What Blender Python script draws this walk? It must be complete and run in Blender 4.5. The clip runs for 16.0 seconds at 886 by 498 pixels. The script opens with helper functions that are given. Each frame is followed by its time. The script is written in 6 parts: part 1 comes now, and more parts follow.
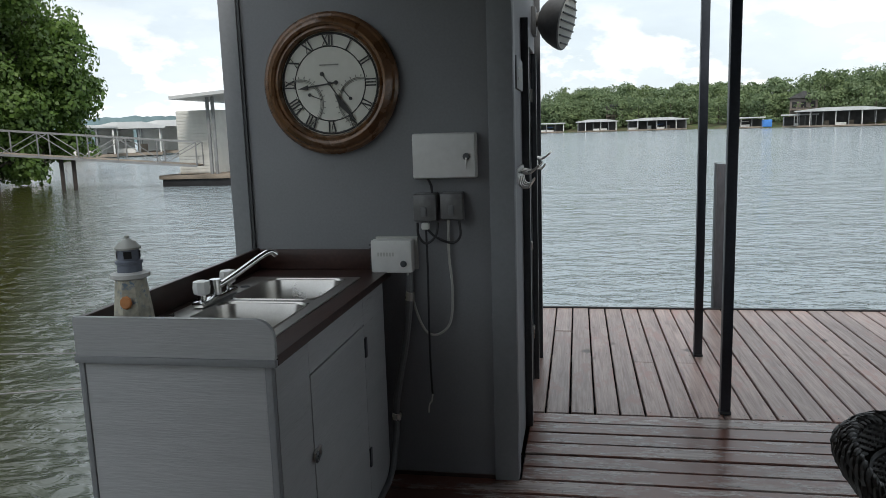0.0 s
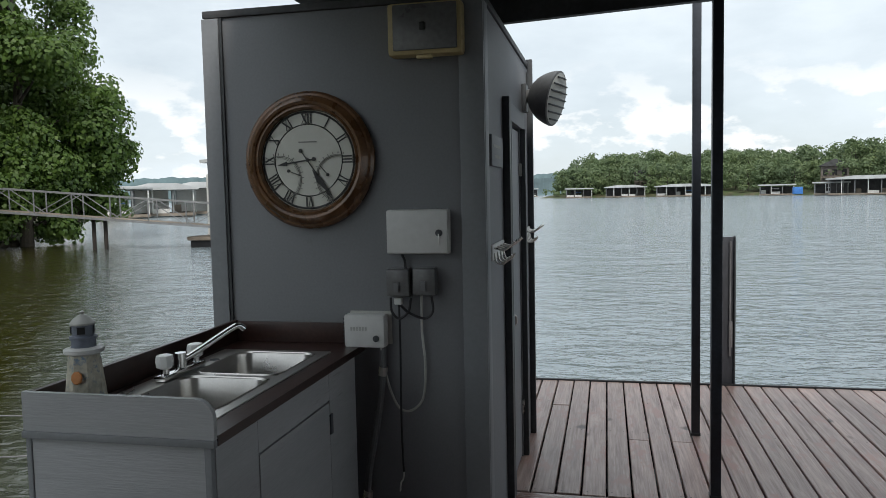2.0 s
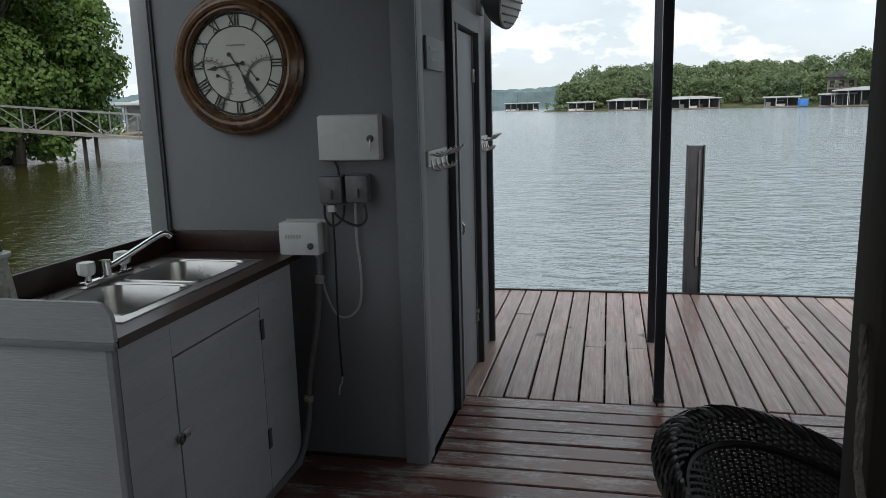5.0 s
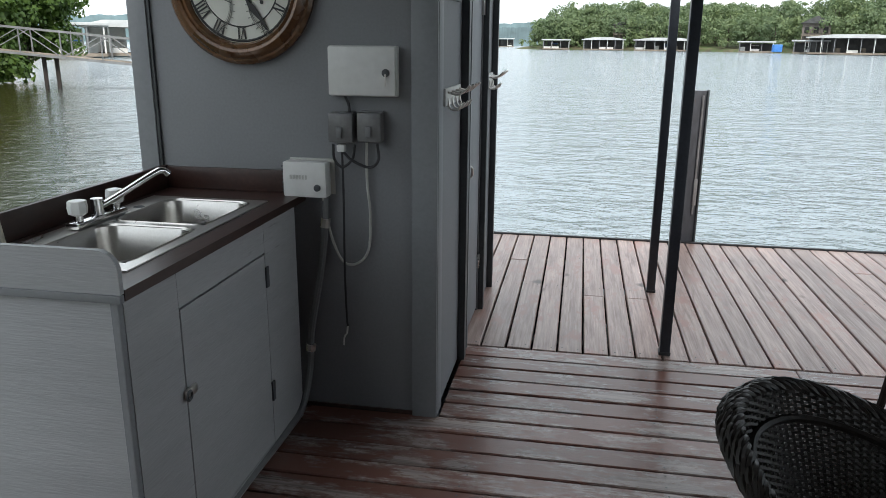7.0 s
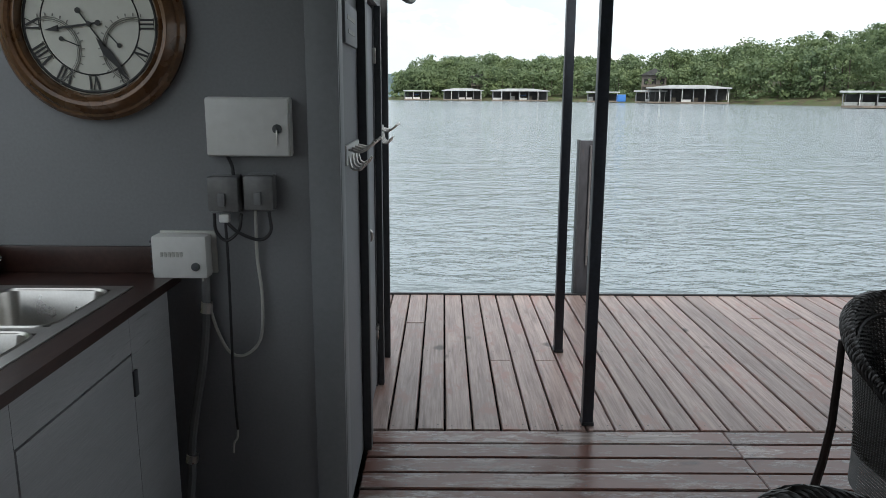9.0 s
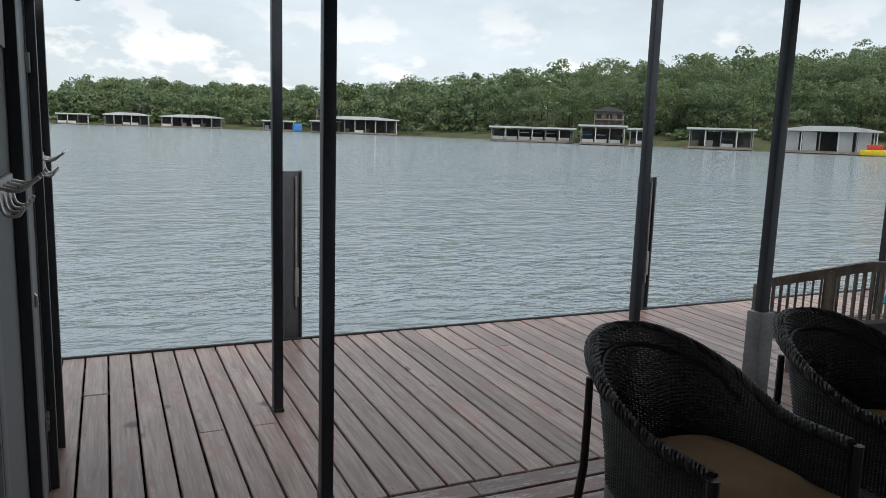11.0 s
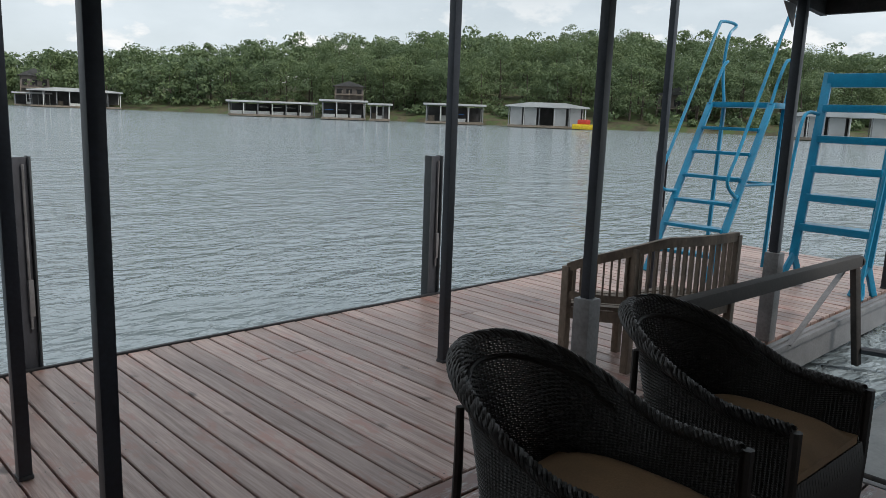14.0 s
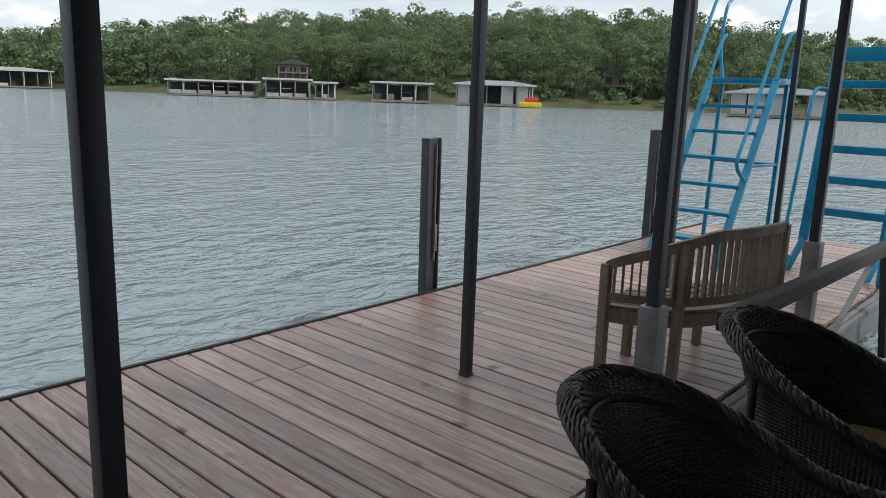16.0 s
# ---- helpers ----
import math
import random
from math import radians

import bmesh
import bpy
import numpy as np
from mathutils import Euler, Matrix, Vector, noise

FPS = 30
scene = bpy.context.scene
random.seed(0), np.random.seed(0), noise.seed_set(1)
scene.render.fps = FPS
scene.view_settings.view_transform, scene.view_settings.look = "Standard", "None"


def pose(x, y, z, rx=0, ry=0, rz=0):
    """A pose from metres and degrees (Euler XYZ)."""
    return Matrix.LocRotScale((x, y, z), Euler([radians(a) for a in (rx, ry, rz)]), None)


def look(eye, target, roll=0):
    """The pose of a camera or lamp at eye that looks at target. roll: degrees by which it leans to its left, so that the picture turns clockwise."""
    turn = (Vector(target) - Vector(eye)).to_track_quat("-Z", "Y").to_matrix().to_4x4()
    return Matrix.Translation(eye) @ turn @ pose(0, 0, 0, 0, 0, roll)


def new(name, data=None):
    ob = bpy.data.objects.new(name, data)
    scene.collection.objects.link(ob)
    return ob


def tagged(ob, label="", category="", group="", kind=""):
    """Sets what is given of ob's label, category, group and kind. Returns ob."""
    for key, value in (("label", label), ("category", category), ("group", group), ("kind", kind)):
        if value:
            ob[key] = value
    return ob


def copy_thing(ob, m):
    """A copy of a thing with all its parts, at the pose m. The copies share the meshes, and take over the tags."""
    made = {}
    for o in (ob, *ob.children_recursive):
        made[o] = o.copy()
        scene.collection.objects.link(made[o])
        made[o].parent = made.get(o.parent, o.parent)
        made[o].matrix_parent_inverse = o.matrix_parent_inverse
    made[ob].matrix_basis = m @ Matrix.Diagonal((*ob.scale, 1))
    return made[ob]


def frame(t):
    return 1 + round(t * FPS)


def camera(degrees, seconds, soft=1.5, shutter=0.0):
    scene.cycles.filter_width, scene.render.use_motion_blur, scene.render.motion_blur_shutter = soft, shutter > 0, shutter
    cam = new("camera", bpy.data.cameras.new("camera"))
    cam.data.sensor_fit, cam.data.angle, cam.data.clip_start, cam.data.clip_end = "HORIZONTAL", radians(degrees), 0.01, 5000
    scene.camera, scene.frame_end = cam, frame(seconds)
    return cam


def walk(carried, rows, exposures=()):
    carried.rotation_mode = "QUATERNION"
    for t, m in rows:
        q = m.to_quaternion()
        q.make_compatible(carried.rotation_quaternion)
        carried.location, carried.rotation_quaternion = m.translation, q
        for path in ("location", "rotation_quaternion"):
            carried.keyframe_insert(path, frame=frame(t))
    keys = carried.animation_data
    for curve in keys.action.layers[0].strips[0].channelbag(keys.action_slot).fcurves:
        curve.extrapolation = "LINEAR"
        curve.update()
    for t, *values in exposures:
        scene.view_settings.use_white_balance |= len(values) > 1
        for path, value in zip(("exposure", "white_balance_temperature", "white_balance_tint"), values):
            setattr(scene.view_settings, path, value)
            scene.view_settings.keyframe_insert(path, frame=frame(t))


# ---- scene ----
cam = camera(61.4, 16.0, soft=0.65)
PATH = [
    (0, (1.179, 0.647, 1.679), (0.823, 2.591, 1.365), -1.8),
    (0.5, (1.248, 0.643, 1.694), (0.875, 2.59, 1.433), -2),
    (1, (1.324, 0.631, 1.716), (0.925, 2.58, 1.508), -1.9),
    (1.5, (1.386, 0.647, 1.722), (0.969, 2.596, 1.56), -1.7),
    (2, (1.429, 0.696, 1.732), (1.0, 2.644, 1.587), -1.2),
    (2.5, (1.483, 0.772, 1.734), (1.047, 2.718, 1.585), -1),
    (3, (1.55, 0.828, 1.736), (1.101, 2.769, 1.56), -0.8),
    (3.5, (1.631, 0.836, 1.713), (1.171, 2.77, 1.501), -1.2),
    (4, (1.714, 0.805, 1.698), (1.252, 2.734, 1.441), -1.7),
    (4.5, (1.736, 0.785, 1.678), (1.291, 2.71, 1.369), -1.8),
    (7, (1.479, 0.947, 1.683), (1.137, 2.844, 1.149), 0.5),
    (7.5, (1.394, 1.044, 1.67), (1.114, 2.952, 1.14), 0.9),
    (8, (1.338, 1.15, 1.641), (1.12, 3.076, 1.147), 0.3),
    (8.5, (1.299, 1.26, 1.649), (1.16, 3.203, 1.197), -0),
    (9, (1.263, 1.376, 1.68), (1.263, 3.334, 1.274), 0.3),
    (9.5, (1.223, 1.531, 1.687), (1.427, 3.487, 1.324), 1.3),
    (10, (1.161, 1.716, 1.68), (1.603, 3.636, 1.335), 1.6),
    (12.5, (1.181, 2.181, 1.656), (2.359, 3.766, 1.344), 2.2),
    (13, (1.16, 2.344, 1.657), (2.433, 3.852, 1.331), 2.3),
    (13.5, (1.184, 2.517, 1.653), (2.519, 3.966, 1.311), 2.3),
    (14, (1.215, 2.664, 1.661), (2.582, 4.079, 1.302), 2.1),
    (14.5, (1.276, 2.873, 1.65), (2.664, 4.264, 1.277), 1.9),
    (15, (1.315, 3.057, 1.651), (2.725, 4.422, 1.265), 1.9),
    (15.5, (1.338, 3.239, 1.65), (2.772, 4.575, 1.251), 1.7),
    (16, (1.369, 3.455, 1.638), (2.828, 4.76, 1.229), 1.9),
]
EXPOSURES = [(0, 0.57), (1.5, 0.48), (3, 0.4), (4.5, 0.4), (7, 1.17), (8, 1.1), (9, 0.8), (9.5, 0.6), (10, 0.5), (12.5, 0.22), (14, 0.22), (16, 0.34)]
walk(cam, [(t, look(eye, target, roll)) for t, eye, target, roll in PATH], EXPOSURES)

# ---------------- world and light ----------------
world = bpy.data.worlds.new("sky")
scene.world = world
world.use_nodes = True
wn, wl = world.node_tree.nodes, world.node_tree.links
wn.clear()
sky = wn.new("ShaderNodeTexSky")
sky.sky_type, sky.sun_disc = "NISHITA", False
sky.sun_elevation, sky.sun_rotation = radians(48), radians(200)
tc = wn.new("ShaderNodeTexCoord")
mp = wn.new("ShaderNodeMapping")
mp.inputs["Scale"].default_value = (1.0, 1.0, 2.6)
cn = wn.new("ShaderNodeTexNoise")
cn.inputs["Scale"].default_value, cn.inputs["Detail"].default_value, cn.inputs["Roughness"].default_value = 2.3, 7.0, 0.58
cr = wn.new("ShaderNodeValToRGB")
cr.color_ramp.elements[0].position, cr.color_ramp.elements[0].color = 0.30, (0.58, 0.58, 0.58, 1)
cr.color_ramp.elements[1].position, cr.color_ramp.elements[1].color = 0.62, (0.96, 0.96, 0.96, 1)
gain = wn.new("ShaderNodeMix")
gain.data_type, gain.blend_type = "RGBA", "MULTIPLY"
gain.inputs[0].default_value = 1.0
gain.inputs[7].default_value = (0.055, 0.055, 0.055, 1)
cloud = wn.new("ShaderNodeMix")
cloud.data_type = "RGBA"
cloud.inputs[7].default_value = (0.75, 0.83, 0.885, 1)
bg = wn.new("ShaderNodeBackground")
bg.inputs["Strength"].default_value = 0.90
wo = wn.new("ShaderNodeOutputWorld")
wl.new(tc.outputs["Generated"], mp.inputs["Vector"])
wl.new(mp.outputs["Vector"], cn.inputs["Vector"])
wl.new(cn.outputs["Fac"], cr.inputs["Fac"])
wl.new(sky.outputs["Color"], gain.inputs[6])
wl.new(gain.outputs[2], cloud.inputs[6])
wl.new(cr.outputs["Color"], cloud.inputs[0])
# a row of bright puffs low in the sky
sep_d, low, pm, pn, pr, pk, puff = (wn.new("ShaderNode" + k) for k in ("SeparateXYZ", "ValToRGB", "Mapping", "TexNoise", "ValToRGB", "Math", "Mix"))
wl.new(tc.outputs["Generated"], sep_d.inputs[0])
wl.new(sep_d.outputs["Z"], low.inputs["Fac"])
for e, (at, v) in zip([low.color_ramp.elements[0], low.color_ramp.elements[1], low.color_ramp.elements.new(0.085), low.color_ramp.elements.new(0.17)], ((0.0, 1.0), (1.0, 0.0), (0.085, 1.0), (0.17, 0.0))):
    e.position, e.color = at, (v, v, v, 1)
pm.inputs["Scale"].default_value = (1.0, 1.0, 2.0)
wl.new(tc.outputs["Generated"], pm.inputs["Vector"])
wl.new(pm.outputs["Vector"], pn.inputs["Vector"])
pn.inputs["Scale"].default_value, pn.inputs["Detail"].default_value, pn.inputs["Roughness"].default_value = 9.0, 6.0, 0.55
pr.color_ramp.elements[0].position, pr.color_ramp.elements[1].position = 0.53, 0.60
wl.new(pn.outputs["Fac"], pr.inputs["Fac"])
pk.operation = "MULTIPLY"
wl.new(low.outputs["Color"], pk.inputs[0])
wl.new(pr.outputs["Color"], pk.inputs[1])
puff.data_type = "RGBA"
puff.inputs[7].default_value = (0.93, 0.94, 0.94, 1)
wl.new(pk.outputs[0], puff.inputs[0])
wl.new(cloud.outputs[2], puff.inputs[6])
wl.new(puff.outputs[2], bg.inputs["Color"])
wl.new(bg.outputs["Background"], wo.inputs["Surface"])
sun_data = bpy.data.lights.new("sun", "SUN")
sun_data.energy, sun_data.angle, sun_data.color = 1.6, radians(14), (1.0, 0.95, 0.88)
sun = new("sun", sun_data)
sun.matrix_world = look((0, 0, 60), (-18, 52, 0))


# ---------------- materials ----------------
def mat(name, col, rough=0.6, metal=0.0, var=0.18, scale=3.0, fine=40.0, bump=0.15, stretch=(1, 1, 1), dirt=None, dirt_at=0.62, gloss_var=0.12, rand=0.0, coat=0.0):
    """A painted, metal or stone surface: colour drift, fine grain, dirt patches, relief."""
    m = bpy.data.materials.new(name)
    m.use_nodes = True
    n, l = m.node_tree.nodes, m.node_tree.links
    b = n["Principled BSDF"]
    t, mpn = n.new("ShaderNodeTexCoord"), n.new("ShaderNodeMapping")
    mpn.inputs["Scale"].default_value = stretch
    l.new(t.outputs["Object"], mpn.inputs["Vector"])
    a, f = n.new("ShaderNodeTexNoise"), n.new("ShaderNodeTexNoise")
    a.inputs["Scale"].default_value, a.inputs["Detail"].default_value = scale, 5
    f.inputs["Scale"].default_value, f.inputs["Detail"].default_value = fine, 4
    for x in (a, f):
        l.new(mpn.outputs["Vector"], x.inputs["Vector"])
    r1 = n.new("ShaderNodeValToRGB")
    lo, hi = [c * (1 - var) for c in col], [min(1, c * (1 + var)) for c in col]
    r1.color_ramp.elements[0].position, r1.color_ramp.elements[0].color = 0.32, (*lo, 1)
    r1.color_ramp.elements[1].position, r1.color_ramp.elements[1].color = 0.68, (*hi, 1)
    l.new(a.outputs["Fac"], r1.inputs["Fac"])
    out = r1.outputs["Color"]
    mx = n.new("ShaderNodeMix")
    mx.data_type, mx.blend_type = "RGBA", "OVERLAY"
    mx.inputs[0].default_value = min(0.9, var * 1.6)
    l.new(out, mx.inputs[6])
    l.new(f.outputs["Fac"], mx.inputs[7])
    out = mx.outputs[2]
    if dirt:
        d, r2, m2 = n.new("ShaderNodeTexNoise"), n.new("ShaderNodeValToRGB"), n.new("ShaderNodeMix")
        d.inputs["Scale"].default_value, d.inputs["Detail"].default_value, d.inputs["Roughness"].default_value = scale * 2.3, 8, 0.7
        l.new(mpn.outputs["Vector"], d.inputs["Vector"])
        r2.color_ramp.elements[0].position, r2.color_ramp.elements[1].position = dirt_at, dirt_at + 0.12
        l.new(d.outputs["Fac"], r2.inputs["Fac"])
        m2.data_type = "RGBA"
        m2.inputs[7].default_value = (*dirt, 1)
        l.new(r2.outputs["Color"], m2.inputs[0])
        l.new(out, m2.inputs[6])
        out = m2.outputs[2]
    if rand:
        oi, hs, mr = n.new("ShaderNodeObjectInfo"), n.new("ShaderNodeHueSaturation"), n.new("ShaderNodeMapRange")
        mr.inputs["To Min"].default_value, mr.inputs["To Max"].default_value = 1 - rand, 1 + rand
        l.new(oi.outputs["Random"], mr.inputs["Value"])
        l.new(mr.outputs["Result"], hs.inputs["Value"])
        l.new(out, hs.inputs["Color"])
        out = hs.outputs["Color"]
    l.new(out, b.inputs["Base Color"])
    rr = n.new("ShaderNodeMapRange")
    rr.inputs["To Min"].default_value, rr.inputs["To Max"].default_value = max(0.02, rough - gloss_var), min(1, rough + gloss_var)
    l.new(a.outputs["Fac"], rr.inputs["Value"])
    l.new(rr.outputs["Result"], b.inputs["Roughness"])
    b.inputs["Metallic"].default_value = metal
    b.inputs["Coat Weight"].default_value = coat
    if bump:
        bp = n.new("ShaderNodeBump")
        bp.inputs["Strength"].default_value, bp.inputs["Distance"].default_value = bump, 0.004
        l.new(f.outputs["Fac"], bp.inputs["Height"])
        l.new(bp.outputs["Normal"], b.inputs["Normal"])
    return m


def board_mat(name, pale, dark, paint, paint_at, along, rough=0.45):
    """Weathered deck board: long grain, knots, worn stain; along is the axis of the grain."""
    m = bpy.data.materials.new(name)
    m.use_nodes = True
    n, l = m.node_tree.nodes, m.node_tree.links
    b = n["Principled BSDF"]
    t, oi, add = n.new("ShaderNodeTexCoord"), n.new("ShaderNodeObjectInfo"), n.new("ShaderNodeVectorMath")
    sc = n.new("ShaderNodeVectorMath")
    sc.operation = "SCALE"
    sc.inputs["Scale"].default_value = 37.0
    cmb = n.new("ShaderNodeCombineXYZ")
    for k in range(3):
        l.new(oi.outputs["Random"], cmb.inputs[k])
    l.new(cmb.outputs[0], sc.inputs[0])
    l.new(t.outputs["Object"], add.inputs[0])
    l.new(sc.outputs[0], add.inputs[1])

    def stretched(scale, s, detail, rough_=0.6, dist=0.0):
        mpn, x = n.new("ShaderNodeMapping"), n.new("ShaderNodeTexNoise")
        mpn.inputs["Scale"].default_value = (s, 1, 1) if along == "x" else (1, s, 1)
        l.new(add.outputs[0], mpn.inputs["Vector"])
        l.new(mpn.outputs["Vector"], x.inputs["Vector"])
        x.inputs["Scale"].default_value, x.inputs["Detail"].default_value = scale, detail
        x.inputs["Roughness"].default_value, x.inputs["Distortion"].default_value = rough_, dist
        return x

    grain, streak = stretched(95, 0.035, 5, 0.65, 0.6), stretched(26, 0.06, 4, 0.5, 1.2)
    wear, knot = stretched(7, 0.35, 8, 0.72), stretched(5.5, 0.6, 1, 0.4)
    r = n.new("ShaderNodeValToRGB")
    r.color_ramp.elements[0].position, r.color_ramp.elements[0].color = 0.30, (*dark, 1)
    r.color_ramp.elements[1].position, r.color_ramp.elements[1].color = 0.62, (*pale, 1)
    mixg = n.new("ShaderNodeMix")
    mixg.data_type = "FLOAT"
    mixg.inputs[0].default_value = 0.5
    l.new(grain.outputs["Fac"], mixg.inputs[2])
    l.new(streak.outputs["Fac"], mixg.inputs[3])
    l.new(mixg.outputs[0], r.inputs["Fac"])
    rp = n.new("ShaderNodeValToRGB")
    rp.color_ramp.elements[0].position, rp.color_ramp.elements[1].position = paint_at, paint_at + 0.1
    l.new(wear.outputs["Fac"], rp.inputs["Fac"])
    mixp = n.new("ShaderNodeMix")
    mixp.data_type = "RGBA"
    mixp.inputs[7].default_value = (*paint, 1)
    l.new(rp.outputs["Color"], mixp.inputs[0])
    l.new(r.outputs["Color"], mixp.inputs[6])
    rk, mixk = n.new("ShaderNodeValToRGB"), n.new("ShaderNodeMix")
    rk.color_ramp.elements[0].position, rk.color_ramp.elements[1].position = 0.73, 0.79
    l.new(knot.outputs["Fac"], rk.inputs["Fac"])
    mixk.data_type = "RGBA"
    mixk.inputs[7].default_value = (*[c * 0.45 for c in dark], 1)
    l.new(rk.outputs["Color"], mixk.inputs[0])
    l.new(mixp.outputs[2], mixk.inputs[6])
    hs, mr = n.new("ShaderNodeHueSaturation"), n.new("ShaderNodeMapRange")
    mr.inputs["To Min"].default_value, mr.inputs["To Max"].default_value = 0.78, 1.2
    l.new(oi.outputs["Random"], mr.inputs["Value"])
    l.new(mr.outputs["Result"], hs.inputs["Value"])
    l.new(mixk.outputs[2], hs.inputs["Color"])
    l.new(hs.outputs["Color"], b.inputs["Base Color"])
    rr = n.new("ShaderNodeMapRange")
    rr.inputs["To Min"].default_value, rr.inputs["To Max"].default_value = rough + 0.2, rough - 0.2
    l.new(wear.outputs["Fac"], rr.inputs["Value"])
    l.new(rr.outputs["Result"], b.inputs["Roughness"])
    bp = n.new("ShaderNodeBump")
    bp.inputs["Strength"].default_value, bp.inputs["Distance"].default_value = 0.35, 0.003
    l.new(mixg.outputs[0], bp.inputs["Height"])
    l.new(bp.outputs["Normal"], b.inputs["Normal"])
    return m


def leaf_mat(name, cols, rough=0.6, own=0.38, patch=0.11):
    """Leaves: every clump takes its own green."""
    m = bpy.data.materials.new(name)
    m.use_nodes = True
    n, l = m.node_tree.nodes, m.node_tree.links
    b = n["Principled BSDF"]
    g, r = n.new("ShaderNodeNewGeometry"), n.new("ShaderNodeValToRGB")
    els = r.color_ramp.elements
    while len(els) < len(cols):
        els.new(0.5)
    for k, c in enumerate(cols):
        els[k].position, els[k].color = k / (len(cols) - 1), (*c, 1)
    t, ns, mx = n.new("ShaderNodeTexCoord"), n.new("ShaderNodeTexNoise"), n.new("ShaderNodeMix")
    ns.inputs["Scale"].default_value, ns.inputs["Detail"].default_value = patch, 3
    l.new(t.outputs["Object"], ns.inputs["Vector"])
    mx.data_type = "FLOAT"
    mx.inputs[0].default_value = 1 - own
    l.new(g.outputs["Random Per Island"], mx.inputs[2])
    l.new(ns.outputs["Fac"], mx.inputs[3])
    l.new(mx.outputs[0], r.inputs["Fac"])
    l.new(r.outputs["Color"], b.inputs["Base Color"])
    b.inputs["Roughness"].default_value = rough
    tr, ms, o = n.new("ShaderNodeBsdfTranslucent"), n.new("ShaderNodeMixShader"), n["Material Output"]
    l.new(r.outputs["Color"], tr.inputs["Color"])
    ms.inputs[0].default_value = 0.3
    l.new(b.outputs[0], ms.inputs[1])
    l.new(tr.outputs[0], ms.inputs[2])
    l.new(ms.outputs[0], o.inputs["Surface"])
    return m


def water_mat():
    """Lake water: murky green body, wind ripples at three sizes."""
    m = bpy.data.materials.new("lake_water")
    m.use_nodes = True
    n, l = m.node_tree.nodes, m.node_tree.links
    b = n["Principled BSDF"]
    t = n.new("ShaderNodeTexCoord")
    total = None
    for scale, s, w, dist in ((0.42, (0.75, 1.35, 1), 0.80, 0.6), (1.5, (0.75, 1.4, 1), 0.62, 0.9), (5.0, (0.8, 1.3, 1), 0.30, 0.6)):
        mpn, x, k = n.new("ShaderNodeMapping"), n.new("ShaderNodeTexNoise"), n.new("ShaderNodeMath")
        mpn.inputs["Scale"].default_value = s
        mpn.inputs["Rotation"].default_value = (0, 0, radians(14))
        l.new(t.outputs["Object"], mpn.inputs["Vector"])
        l.new(mpn.outputs["Vector"], x.inputs["Vector"])
        x.inputs["Scale"].default_value, x.inputs["Detail"].default_value, x.inputs["Distortion"].default_value = scale, 3, dist
        k.operation = "MULTIPLY"
        k.inputs[1].default_value = w
        l.new(x.outputs["Fac"], k.inputs[0])
        if total:
            s2 = n.new("ShaderNodeMath")
            l.new(total, s2.inputs[0])
            l.new(k.outputs[0], s2.inputs[1])
            total = s2.outputs[0]
        else:
            total = k.outputs[0]
    bp = n.new("ShaderNodeBump")
    bp.inputs["Strength"].default_value, bp.inputs["Distance"].default_value = 1.0, WAVE
    l.new(total, bp.inputs["Height"])
    l.new(bp.outputs["Normal"], b.inputs["Normal"])
    big, r = n.new("ShaderNodeTexNoise"), n.new("ShaderNodeValToRGB")
    big.inputs["Scale"].default_value = 0.05
    l.new(t.outputs["Object"], big.inputs["Vector"])
    r.color_ramp.elements[0].color, r.color_ramp.elements[1].color = (0.235, 0.284, 0.310, 1), (0.270, 0.319, 0.346, 1)
    l.new(big.outputs["Fac"], r.inputs["Fac"])
    # shallow, silty near-bank water, with the bank trees' dark reflection painted into its colour
    sep, band, silt_reflection = n.new("ShaderNodeSeparateXYZ"), n.new("ShaderNodeMapRange"), n.new("ShaderNodeMix")
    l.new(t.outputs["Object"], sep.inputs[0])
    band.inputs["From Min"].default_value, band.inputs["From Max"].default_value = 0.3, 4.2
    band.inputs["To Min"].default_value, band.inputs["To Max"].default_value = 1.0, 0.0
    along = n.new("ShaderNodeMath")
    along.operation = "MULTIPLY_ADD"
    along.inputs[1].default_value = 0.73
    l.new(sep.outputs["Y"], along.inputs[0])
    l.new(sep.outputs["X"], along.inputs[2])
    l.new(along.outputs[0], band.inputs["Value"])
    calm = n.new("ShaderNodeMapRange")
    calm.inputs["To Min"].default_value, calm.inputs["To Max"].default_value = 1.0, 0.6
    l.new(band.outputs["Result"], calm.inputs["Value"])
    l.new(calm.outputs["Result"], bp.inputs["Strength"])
    silt_reflection.data_type = "RGBA"
    silt_reflection.inputs[7].default_value = (0.030, 0.028, 0.005, 1)
    l.new(band.outputs["Result"], silt_reflection.inputs[0])
    l.new(r.outputs["Color"], silt_reflection.inputs[6])
    l.new(silt_reflection.outputs[2], b.inputs["Base Color"])
    b.inputs["Roughness"].default_value = 0.12
    b.inputs["IOR"].default_value = 1.45
    return m


def glass_mat(name, col=(0.9, 0.95, 0.95)):
    m = bpy.data.materials.new(name)
    m.use_nodes = True
    b = m.node_tree.nodes["Principled BSDF"]
    b.inputs["Base Color"].default_value = (*col, 1)
    b.inputs["Transmission Weight"].default_value, b.inputs["Roughness"].default_value = 1.0, 0.05
    return m


